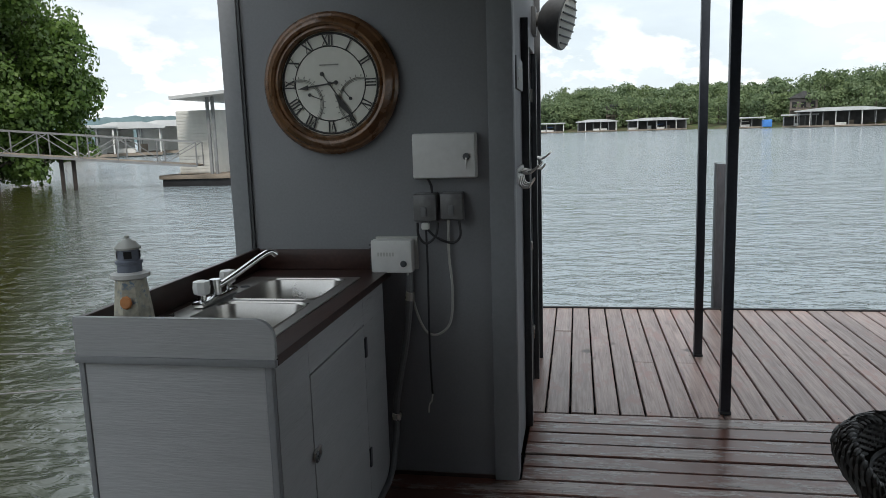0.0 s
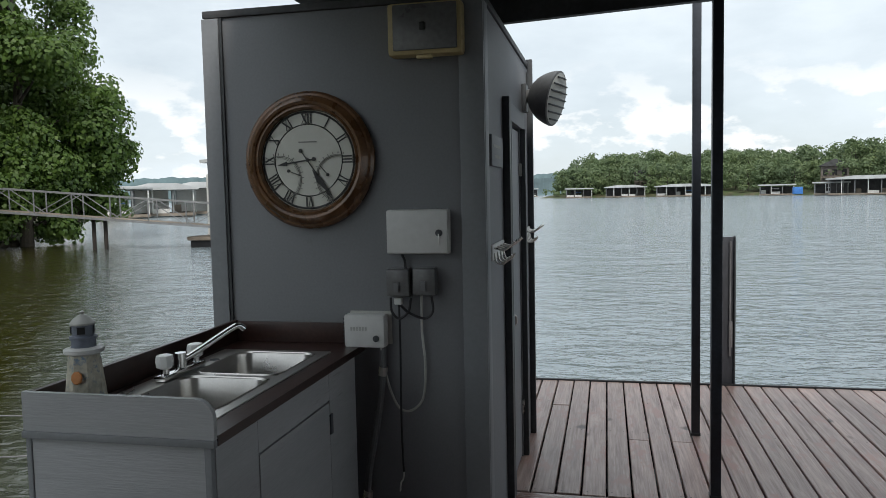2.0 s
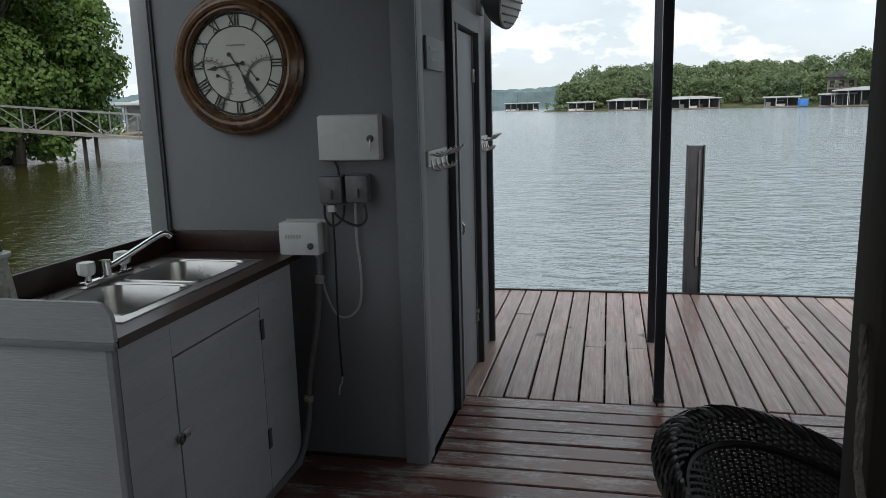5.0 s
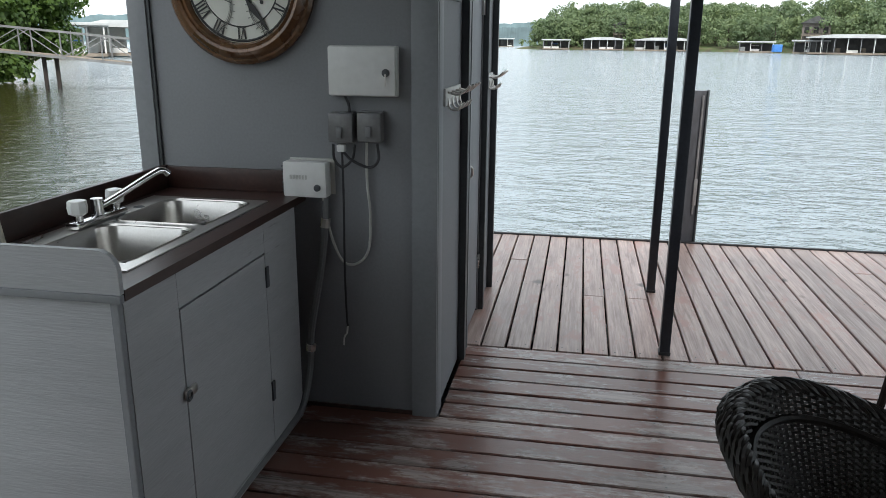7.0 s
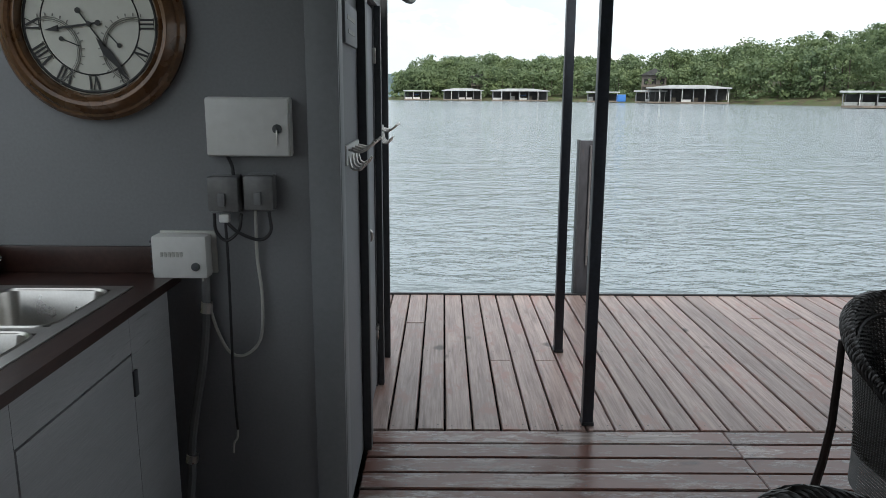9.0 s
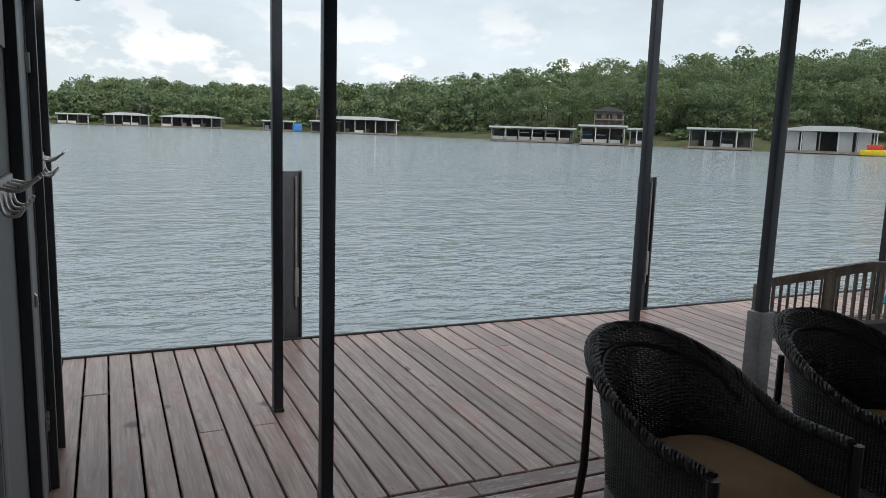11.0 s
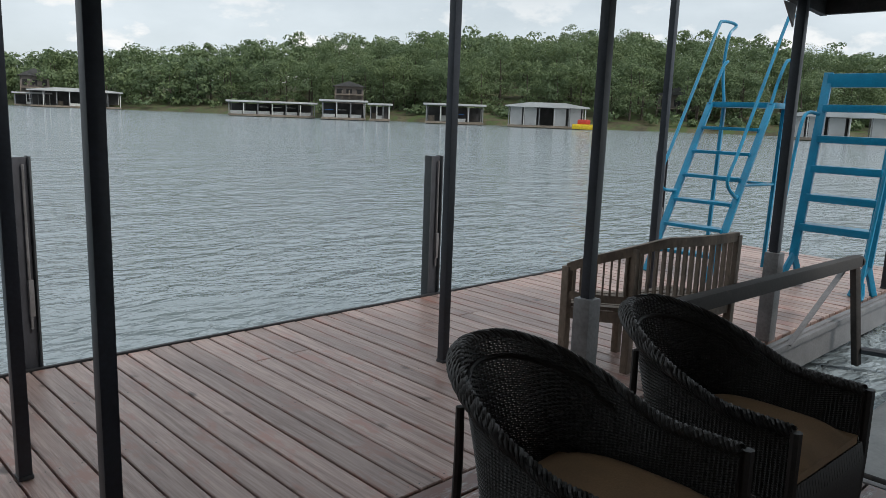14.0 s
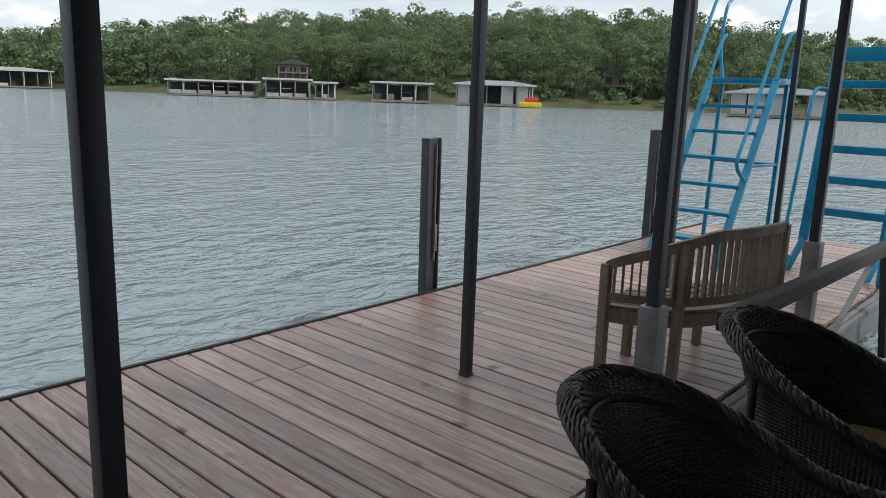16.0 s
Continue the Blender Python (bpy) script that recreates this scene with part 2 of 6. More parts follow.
WAVE = 0.30
M_WALL = mat("grey_painted_panel", (0.20, 0.204, 0.215), 0.62, var=0.07, scale=1.2, fine=90, bump=0.12, dirt=(0.145, 0.145, 0.145), dirt_at=0.66)
M_WALLTRIM = mat("grey_painted_trim", (0.205, 0.213, 0.225), 0.55, var=0.07, scale=2, fine=60, bump=0.15)
M_BATTEN = mat("dark_batten_paint", (0.05, 0.055, 0.06), 0.5, var=0.2)
M_CAB = mat("pale_grey_cabinet_paint", (0.37, 0.378, 0.385), 0.5, var=0.08, scale=1.6, fine=30, bump=0.35, stretch=(0.5, 0.5, 6), dirt=(0.20, 0.20, 0.19), dirt_at=0.64)
M_TOP = mat("dark_brown_worktop", (0.036, 0.016, 0.012), 0.35, var=0.3, scale=5, fine=60, bump=0.1, stretch=(1, 0.25, 1), dirt=(0.16, 0.12, 0.10), dirt_at=0.7)
M_STEEL = mat("brushed_stainless_steel", (0.62, 0.60, 0.57), 0.30, metal=1.0, var=0.1, scale=6, fine=140, bump=0.05, stretch=(1, 0.2, 1))
M_CHROME = mat("chrome", (0.8, 0.8, 0.8), 0.12, metal=1.0, var=0.04, gloss_var=0.05, bump=0)
M_ACRYL = mat("clear_acrylic_knob", (0.75, 0.75, 0.73), 0.15, var=0.1, bump=0)
M_POST = mat("dark_navy_painted_steel", (0.030, 0.036, 0.048), 0.42, var=0.25, scale=4, fine=60, bump=0.1, dirt=(0.10, 0.085, 0.075), dirt_at=0.72)
M_GALV = mat("galvanised_grey_steel", (0.22, 0.215, 0.22), 0.5, metal=0.35, var=0.2, scale=5, fine=50, dirt=(0.20, 0.17, 0.15), dirt_at=0.62)
M_PILE = mat("grey_pile_face", (0.050, 0.052, 0.062), 0.55, var=0.3, scale=4, stretch=(1, 1, 0.3), dirt=(0.12, 0.07, 0.05), dirt_at=0.6)
M_BLACK = mat("black_rubber", (0.018, 0.018, 0.02), 0.55, var=0.3)
M_ROOF = mat("dark_roof_underside", (0.05, 0.05, 0.052), 0.6, var=0.3, scale=2, dirt=(0.09, 0.07, 0.05))
M_WHITE = mat("white_plastic", (0.62, 0.62, 0.60), 0.42, var=0.06, scale=5, bump=0.05, dirt=(0.45, 0.43, 0.40), dirt_at=0.7)
M_CREAM = mat("yellowed_plastic", (0.50, 0.40, 0.20), 0.45, var=0.12)
M_BEIGE = mat("grey_beige_plastic", (0.44, 0.44, 0.41), 0.5, var=0.08, bump=0.05)
M_CLOCKWOOD = mat("bronze_brown_moulded_rim", (0.13, 0.062, 0.026), 0.28, var=0.3, scale=9, fine=60, bump=0.06, metal=0.15, coat=0.3)
M_DIAL = mat("cream_clock_dial", (0.60, 0.60, 0.54), 0.5, var=0.05, bump=0)
M_INK = mat("black_ink", (0.012, 0.012, 0.012), 0.5, bump=0)
M_INKGREY = mat("grey_print", (0.22, 0.22, 0.2), 0.5, bump=0)
M_SMOKE = mat("smoky_weathered_cover", (0.13, 0.13, 0.13), 0.3, var=0.25, bump=0.1)
M_CONDUIT = mat("grey_conduit", (0.15, 0.153, 0.158), 0.45, var=0.1)
M_WICKER = mat("dark_brown_wicker", (0.012, 0.0085, 0.007), 0.46, var=0.35, scale=30, fine=120, bump=0.2)
M_CUSHION = mat("tan_canvas_cushion", (0.23, 0.138, 0.070), 0.85, var=0.15, scale=5, fine=160, bump=0.4)
M_TEAK = mat("weathered_teak", (0.20, 0.155, 0.12), 0.7, var=0.28, scale=7, fine=50, bump=0.3, stretch=(1, 1, 0.5), dirt=(0.10, 0.075, 0.06), dirt_at=0.62)
M_BLUE = mat("turquoise_powder_coat", (0.0, 0.215, 0.385), 0.38, var=0.15, scale=4, fine=50, bump=0.08, coat=0.2)
M_TIMBER = mat("dark_stained_timber", (0.035, 0.028, 0.024), 0.7, var=0.35, stretch=(1, 1, 0.15), scale=8)
M_ROPE = mat("grey_rope", (0.20, 0.18, 0.16), 0.85, var=0.3, scale=40, fine=160, bump=0.5)
M_BUOY = mat("dark_teal_buoy_vinyl", (0.012, 0.035, 0.05), 0.4, var=0.2)
M_ALU = mat("grey_aluminium_gangway", (0.25, 0.255, 0.26), 0.5, metal=0.2, var=0.15)
M_SIDING = mat("white_metal_siding", (0.66, 0.66, 0.63), 0.5, var=0.06)
M_DOCKROOF = mat("pale_dock_roof_metal", (0.52, 0.53, 0.53), 0.5, var=0.14, scale=0.4, dirt=(0.36, 0.34, 0.31), dirt_at=0.62)
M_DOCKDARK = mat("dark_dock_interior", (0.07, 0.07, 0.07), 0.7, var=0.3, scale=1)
M_DOCKTAN = mat("weathered_dock_deck", (0.24, 0.20, 0.16), 0.8, var=0.3, scale=1)
M_BANK = mat("grassy_brown_bank", (0.085, 0.075, 0.04), 0.95, var=0.5, scale=0.15, fine=2, dirt=(0.06, 0.095, 0.025), dirt_at=0.46)
M_ROCK = mat("shore_rock", (0.10, 0.085, 0.065), 0.9, var=0.4, scale=1.5, bump=0.5)
M_BARK = mat("tree_bark", (0.085, 0.07, 0.055), 0.9, var=0.4, scale=3, stretch=(1, 1, 0.2), bump=0.5)
M_HOUSE = mat("brown_house_siding", (0.16, 0.14, 0.125), 0.8, var=0.2, scale=0.6)
# the hills' blue-grey base colour carries the distance haze
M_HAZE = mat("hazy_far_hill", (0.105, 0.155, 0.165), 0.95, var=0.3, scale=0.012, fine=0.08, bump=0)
M_ROOFGREY = mat("grey_shingle_roof", (0.17, 0.165, 0.16), 0.85, var=0.25, scale=0.8)
M_RED, M_YEL = mat("red_plastic", (0.55, 0.05, 0.03), 0.5), mat("yellow_plastic", (0.7, 0.5, 0.02), 0.5)
M_TARP = mat("blue_tarp", (0.05, 0.2, 0.55), 0.6)
M_BOAT = mat("white_boat_hull", (0.7, 0.7, 0.68), 0.3, var=0.05)
# distance haze is mixed into these greens: paler, greyer, darks raised
M_LEAF_FAR = leaf_mat("haze_tinted_woodland_leaves", [(0.100, 0.145, 0.100), (0.122, 0.178, 0.100), (0.148, 0.207, 0.098), (0.185, 0.240, 0.100), (0.250, 0.278, 0.110)], 0.6, 0.18, 0.14)
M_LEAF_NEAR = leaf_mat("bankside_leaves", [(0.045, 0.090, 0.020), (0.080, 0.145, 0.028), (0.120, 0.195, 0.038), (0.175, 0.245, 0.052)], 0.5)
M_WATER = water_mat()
M_OLDSTEEL = mat("dark_weathered_steel", (0.035, 0.030, 0.028), 0.72, var=0.3, dirt=(0.08, 0.06, 0.05), dirt_at=0.62)
M_GLASS = glass_mat("clear_glass")
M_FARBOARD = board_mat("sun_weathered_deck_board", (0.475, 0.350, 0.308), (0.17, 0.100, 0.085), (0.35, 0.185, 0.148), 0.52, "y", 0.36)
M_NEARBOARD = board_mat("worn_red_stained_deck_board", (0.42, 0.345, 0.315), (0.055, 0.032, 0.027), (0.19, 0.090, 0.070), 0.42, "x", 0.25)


# ---------------- mesh helpers ----------------
ORIGIN = {}


def thing(name, base, label, category, group="", kind=""):
    ob = new(name)
    ob.location = base
    ob.empty_display_size = 0.1
    ORIGIN[ob.name] = Vector(base)
    return tagged(ob, label, category, group, kind)


def to_mesh(name, bm, material, origin=(0, 0, 0), smooth=True):
    bmesh.ops.translate(bm, verts=bm.verts, vec=-Vector(origin))
    me = bpy.data.meshes.new(name)
    bm.to_mesh(me)
    bm.free()
    me.materials.append(material)
    if smooth:
        me.polygons.foreach_set("use_smooth", [True] * len(me.polygons))
        me.set_sharp_from_angle(angle=radians(32))
    return me


def part(name, bm, material, parent, label="", smooth=True):
    """One mesh, modelled in world places, under a thing or a part."""
    o = ORIGIN[parent.name]
    ob = new(name, to_mesh(name, bm, material, o, smooth))
    ob.parent = parent
    ORIGIN[ob.name] = o
    return tagged(ob, label)


def solo(name, bm, material, label, category, base=(0, 0, 0), group="", kind="", smooth=True):
    ob = new(name, to_mesh(name, bm, material, base, smooth))
    ob.location = base
    ORIGIN[ob.name] = Vector(base)
    return tagged(ob, label, category, group, kind)


def box(bm, lo, hi, bev=0.0, m=None):
    lo, hi = Vector(lo), Vector(hi)
    r = bmesh.ops.create_cube(bm, size=1.0, matrix=Matrix.Translation((lo + hi) / 2) @ Matrix.Diagonal((*(hi - lo), 1)))
    vs = r["verts"]
    if m is not None:
        bmesh.ops.transform(bm, matrix=m, verts=vs)
    if bev:
        es = list({e for v in vs for e in v.link_edges})
        bmesh.ops.bevel(bm, geom=es, offset=bev, segments=2, affect="EDGES", profile=0.6)
    return bm


def B(lo, hi, bev=0.0, m=None):
    return box(bmesh.new(), lo, hi, bev, m)


def bar(bm, a, b, w, h, bev=0.0, up=(0, 0, 1)):
    """A squared bar from a to b, w wide and h deep."""
    a, b = Vector(a), Vector(b)
    d = (b - a)
    x = d.normalized()
    u = Vector(up)
    if abs(x.dot(u)) > 0.98:
        u = Vector((1, 0, 0))
    y = u.cross(x).normalized()
    z = x.cross(y)
    m = Matrix.Translation((a + b) / 2) @ Matrix((x, y, z)).transposed().to_4x4()
    return box(bm, (-d.length / 2, -w / 2, -h / 2), (d.length / 2, w / 2, h / 2), bev, m)


def tube(bm, pts, r, n=8, closed=False, caps=True):
    """A round tube through points; r one radius or one for each point."""
    pts = [Vector(p) for p in pts]
    k = len(pts)
    rs = r if isinstance(r, (list, tuple)) else [r] * k
    rings, ref = [], None
    for i, p in enumerate(pts):
        a = pts[i - 1] if (i > 0 or closed) else p
        b = pts[(i + 1) % k] if (i < k - 1 or closed) else p
        d = (b - a).normalized()
        if ref is None:
            ref = Vector((0, 0, 1)) if abs(d.z) < 0.9 else Vector((1, 0, 0))
        u = (ref - d * ref.dot(d)).normalized()
        ref = u
        v = d.cross(u)
        rings.append([bm.verts.new(p + (u * math.cos(2 * math.pi * j / n) + v * math.sin(2 * math.pi * j / n)) * rs[i]) for j in range(n)])
    for i in range(k if closed else k - 1):
        A, C = rings[i], rings[(i + 1) % k]
        for j in range(n):
            bm.faces.new((A[j], A[(j + 1) % n], C[(j + 1) % n], C[j]))
    if caps and not closed:
        bm.faces.new(rings[0][::-1])
        bm.faces.new(rings[-1])
    return bm


def rail(pts, w, h):
    """One squared rail, w thick and h high, bent through points."""
    b, rings = bmesh.new(), []
    pts = [Vector(p) for p in pts]
    for i, p in enumerate(pts):
        d = pts[min(i + 1, len(pts) - 1)] - pts[max(i - 1, 0)]
        s = Vector((-d.y, d.x, 0)).normalized() * w / 2
        u = Vector((0, 0, h / 2))
        rings.append([b.verts.new(q) for q in (p - s - u, p + s - u, p + s + u, p - s + u)])
    for a, c in zip(rings, rings[1:]):
        for j in range(4):
            b.faces.new((a[j], a[(j + 1) % 4], c[(j + 1) % 4], c[j]))
    b.faces.new(rings[0][::-1])
    b.faces.new(rings[-1])
    bmesh.ops.recalc_face_normals(b, faces=b.faces)
    return b


def T(pts, r, n=8, **k):
    return tube(bmesh.new(), pts, r, n, **k)


def smooth_pts(pts, per=6):
    """Points along a soft curve through pts."""
    p = [Vector(a) for a in pts]
    p = [p[0] * 2 - p[1]] + p + [p[-1] * 2 - p[-2]]
    out = []
    for i in range(1, len(p) - 2):
        for k in range(per):
            t = k / per
            a, b, c, d = p[i - 1], p[i], p[i + 1], p[i + 2]
            out.append(0.5 * (2 * b + (c - a) * t + (2 * a - 5 * b + 4 * c - d) * t * t + (3 * b - a - 3 * c + d) * t ** 3))
    return out + [p[-2]]


def lathe(bm, prof, n=32, m=None, angle=2 * math.pi):
    """A turned solid about z from (radius, height) pairs, moved by m."""
    m = m or Matrix()
    rings = []
    for r, z in prof:
        rings.append([bm.verts.new(m @ Vector((max(r, 1e-4) * math.cos(2 * math.pi * j / n), max(r, 1e-4) * math.sin(2 * math.pi * j / n), z))) for j in range(n)])
    for a, b in zip(rings, rings[1:]):
        for j in range(n):
            bm.faces.new((a[j], a[(j + 1) % n], b[(j + 1) % n], b[j]))
    return bm


def prism(bm, outline, depth, m=None):
    """A flat outline in local x, y, drawn out along local z by depth."""
    m = m or Matrix()
    a = [bm.verts.new(m @ Vector((x, y, 0))) for x, y in outline]
    b = [bm.verts.new(m @ Vector((x, y, depth))) for x, y in outline]
    bm.faces.new(a[::-1])
    bm.faces.new(b)
    k = len(a)
    for i in range(k):
        bm.faces.new((a[i], a[(i + 1) % k], b[(i + 1) % k], b[i]))
    bmesh.ops.recalc_face_normals(bm, faces=bm.faces)
    return bm


def bez(bm, off):
    bmesh.ops.bevel(bm, geom=[e for e in bm.edges], offset=off, segments=2, affect="EDGES", profile=0.6)
    return bm


# places of the plan
Z_WATER = -0.45
SHED_X0, SHED_X1, SHED_Y0, SHED_Y1, SHED_Z = -0.46, 0.885, 4.045, 6.02, 2.60
SEAM_Y, EDGE_Y = 4.925, 7.55

# ---------------- lake and shores ----------------
bm = bmesh.new()
bmesh.ops.create_grid(bm, x_segments=2, y_segments=2, size=2500, matrix=Matrix.Translation((0, 500, Z_WATER)))
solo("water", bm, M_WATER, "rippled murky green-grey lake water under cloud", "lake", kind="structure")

# the wooded shore across the lake, as a line of points on the waterline
SHORE = [(330, 10), (240, 26), (180, 44), (145, 66), (122, 92), (106, 122), (96, 146), (78, 188), (58, 226), (38, 252), (10, 268), (-14, 272), (-24, 290)]


def shore_at(s):
    s = min(max(s, 0.0), len(SHORE) - 1.001)
    i = int(s)
    a, b = Vector(SHORE[i]), Vector(SHORE[i + 1])
    d = (b - a).normalized()
    return a.lerp(b, s - i), Vector((d.y, -d.x)) * (1 if Vector((d.y, -d.x)).dot(a) > 0 else -1)


def rise(s):
    """How high the land stands along the shore: steep nearby, low at the far point."""
    f = min(1.0, max(0.0, (s - 6.2) / 2.3))
    return 1.0 - 0.45 * f


bm = bmesh.new()
rows = []
PROF = [(-4, -1.2), (0, -0.5), (1.5, 0.3), (9, 1.6), (25, 5.0), (55, 9.0), (110, 15.5), (220, 16.5)]
for k in range(97):
    p, nrm = shore_at(k / 8)
    rows.append([bm.verts.new((p.x + nrm.x * d + 1.5 * noise.noise((k * 0.3, d, 0)), p.y + nrm.y * d, (z * rise(k / 8) if z > 0 else z) + (0.4 * noise.noise((k * 0.5, d * 0.2, 3)) if d > 1 else 0))) for d, z in PROF])
for a, b in zip(rows, rows[1:]):
    for j in range(len(PROF) - 1):
        bm.faces.new((a[j], a[j + 1], b[j + 1], b[j]))
bmesh.ops.recalc_face_normals(bm, faces=bm.faces)
solo("ground", bm, M_BANK, "brown and grassy lake bank below the woods", "shore", kind="structure")


def crown_cloud(rng, radius, height, leaves, size, lobes=9):
    """Leaf clumps of one crown: quads on the outside of several uneven lobes. Returns centres, sizes and normals."""
    c = rng.normal(0, 1, (lobes, 3))
    c /= np.linalg.norm(c, axis=1)[:, None]
    c *= rng.uniform(0.55, 1.0, (lobes, 1)) * (radius * 0.56, radius * 0.56, height * 0.30)
    c[:, :2] *= (1.0 - 0.35 * np.clip(c[:, 2:] / (height * 0.33), 0, 1))
    rad = radius * rng.uniform(0.36, 0.60, lobes)
    pick = rng.integers(0, lobes, leaves)
    d = rng.normal(0, 1, (leaves, 3))
    d /= np.linalg.norm(d, axis=1)[:, None]
    d[:, 2] = np.where(d[:, 2] < -0.35, -d[:, 2], d[:, 2])
    pos = c[pick] + d * rad[pick][:, None] * rng.uniform(0.70, 1.06, (leaves, 1)) * (1, 1, 0.86)
    return pos, d, size * rng.uniform(0.6, 1.5, leaves)


def leaf_quads(pos, nor, siz, rng):
    """Bent four-cornered leaves facing roughly outwards."""
    n = nor + rng.normal(0, 0.34, nor.shape)
    n /= np.linalg.norm(n, axis=1)[:, None]
    a = np.cross(n, rng.normal(0, 1, n.shape))
    a /= np.linalg.norm(a, axis=1)[:, None]
    b = np.cross(n, a)
    s = siz[:, None]
    q = np.stack([pos - a * s - b * s * 0.55, pos + a * s * 0.8 - b * s * 0.7 + n * s * 0.25, pos + a * s + b * s * 0.6, pos - a * s * 0.7 + b * s * 0.75 + n * s * 0.25], 1)
    return q.reshape(-1, 3)


def quad_object(name, verts, material, label, category, kind="", parent=None, origin=(0, 0, 0)):
    me = bpy.data.meshes.new(name)
    k = len(verts) // 4
    me.vertices.add(k * 4)
    me.vertices.foreach_set("co", (verts - np.array(origin)).astype(np.float32).ravel())
    me.loops.add(k * 4)
    me.loops.foreach_set("vertex_index", np.arange(k * 4, dtype=np.int32))
    me.polygons.add(k)
    me.polygons.foreach_set("loop_start", np.arange(0, k * 4, 4, dtype=np.int32))
    me.polygons.foreach_set("loop_total", np.full(k, 4, dtype=np.int32))
    me.update(calc_edges=True)
    me.materials.append(material)
    ob = new(name, me)
    ob.location = origin if parent is None else (0, 0, 0)
    if parent:
        ob.parent = parent
        ORIGIN[ob.name] = Vector(origin)
    return tagged(ob, label, category, "", kind)


def dome_cloud(rng, radius, height, leaves, size):
    """Leaf clumps of a broad crown: many small billows over a flattened dome."""
    lobes = 26
    a, f = rng.uniform(0, 2 * np.pi, lobes), rng.uniform(-1.0, 1.0, lobes)
    out = np.sqrt(np.clip(1 - np.clip(f, -0.5, 1) ** 2, 0, 1)) * rng.uniform(0.5, 1.0, lobes)
    c = np.stack([np.cos(a) * out * radius * 0.74, np.sin(a) * out * radius * 0.74, f * height * 0.40], 1)
    rad = radius * rng.uniform(0.26, 0.44, lobes)
    pick = rng.integers(0, lobes, leaves)
    d = rng.normal(0, 1, (leaves, 3))
    d /= np.linalg.norm(d, axis=1)[:, None]
    d[:, 2] = np.where(d[:, 2] < -0.2, -d[:, 2], d[:, 2])
    pos = c[pick] + d * rad[pick][:, None] * rng.uniform(0.72, 1.05, (leaves, 1)) * (1, 1, 0.8)
    return pos, d, size * rng.uniform(0.6, 1.5, leaves)


def woods():
    rng = np.random.default_rng(5)
    out, trunks = [], bmesh.new()
    for row, (d0, d1, z, n) in enumerate(((8, 15, 1.6, 190), (20, 34, 4.6, 220), (40, 62, 8.6, 200), (72, 96, 12.0, 190))):
        for k in range(n):
            s = (k + rng.uniform(-0.45, 0.45)) / n * (len(SHORE) - 1)
            p, nrm = shore_at(s)
            if row == 0 and rng.uniform() < 0.28:
                continue
            d = rng.uniform(d0, d1)
            x, y = p.x + nrm.x * d, p.y + nrm.y * d
            far = math.hypot(x, y)
            h = rng.uniform(11.5, 15.8) * (0.8 if row == 0 else 0.85 if row == 3 else 1.0) * (0.62 + 0.42 * rise(s))
            r = rng.uniform(3.8, 6.2)
            pos, nor, siz = dome_cloud(rng, r, h * 0.95, 2000 if far < 200 else 700, 0.135 if far < 200 else 0.26)
            zg = z * rise(s)
            pos = pos + (x, y, zg + h * 0.52)
            out.append(leaf_quads(pos, nor, siz, rng))
            if row < 2:
                tube(trunks, [(x, y, zg - 1.5), (x + 0.2, y, zg + h * 0.3), (x, y + 0.2, zg + h * 0.7)], [0.28, 0.2, 0.08], 5)
    # low scrub along the waterline
    for k in range(520):
        p, nrm = shore_at(rng.uniform(0, len(SHORE) - 1))
        d = rng.uniform(1.5, 16)
        r = rng.uniform(0.7, 2.2)
        pos, nor, siz = crown_cloud(rng, r, r * 1.3, 70, 0.26, 5)
        out.append(leaf_quads(pos + (p.x + nrm.x * d, p.y + nrm.y * d, 0.3 + d * 0.16 + r * 0.4), nor, siz, rng))
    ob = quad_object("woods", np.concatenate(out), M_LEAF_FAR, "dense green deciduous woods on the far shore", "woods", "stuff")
    ORIGIN[ob.name] = Vector((0, 0, 0))
    part("trunks", trunks, M_BARK, ob)


woods()


def far_hill(name, bearing0, bearing1, dist, height, seed, label):
    """A hazy ridge far behind the lake, with a ragged tree line."""
    b = bmesh.new()
    lo, hi, back = [], [], []
    n = 220
    for k in range(n + 1):
        a = radians(bearing0 + (bearing1 - bearing0) * k / n)
        f = k / n
        env = min(1, f * 6, (1 - f) * 6) ** 0.5
        h = height * env * (0.72 + 0.3 * noise.noise((f * 5, seed, 0)) + 0.05 * noise.noise((f * 60, seed, 1)) + 0.05 * noise.noise((f * 170, seed, 2)))
        dx, dy = math.sin(a), math.cos(a)
        lo.append(b.verts.new((dx * dist, dy * dist, Z_WATER - 1)))
        hi.append(b.verts.new((dx * (dist + 30), dy * (dist + 30), max(h, 0.5))))
        back.append(b.verts.new((dx * (dist + 200), dy * (dist + 200), Z_WATER - 1)))
    for k in range(n):
        b.faces.new((lo[k], lo[k + 1], hi[k + 1], hi[k]))
        b.faces.new((hi[k], hi[k + 1], back[k + 1], back[k]))
    return solo(name, b, M_HAZE, label, "hill", kind="structure", smooth=False)


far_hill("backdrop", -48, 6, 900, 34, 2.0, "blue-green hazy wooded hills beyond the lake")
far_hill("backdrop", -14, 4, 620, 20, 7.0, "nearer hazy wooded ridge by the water")


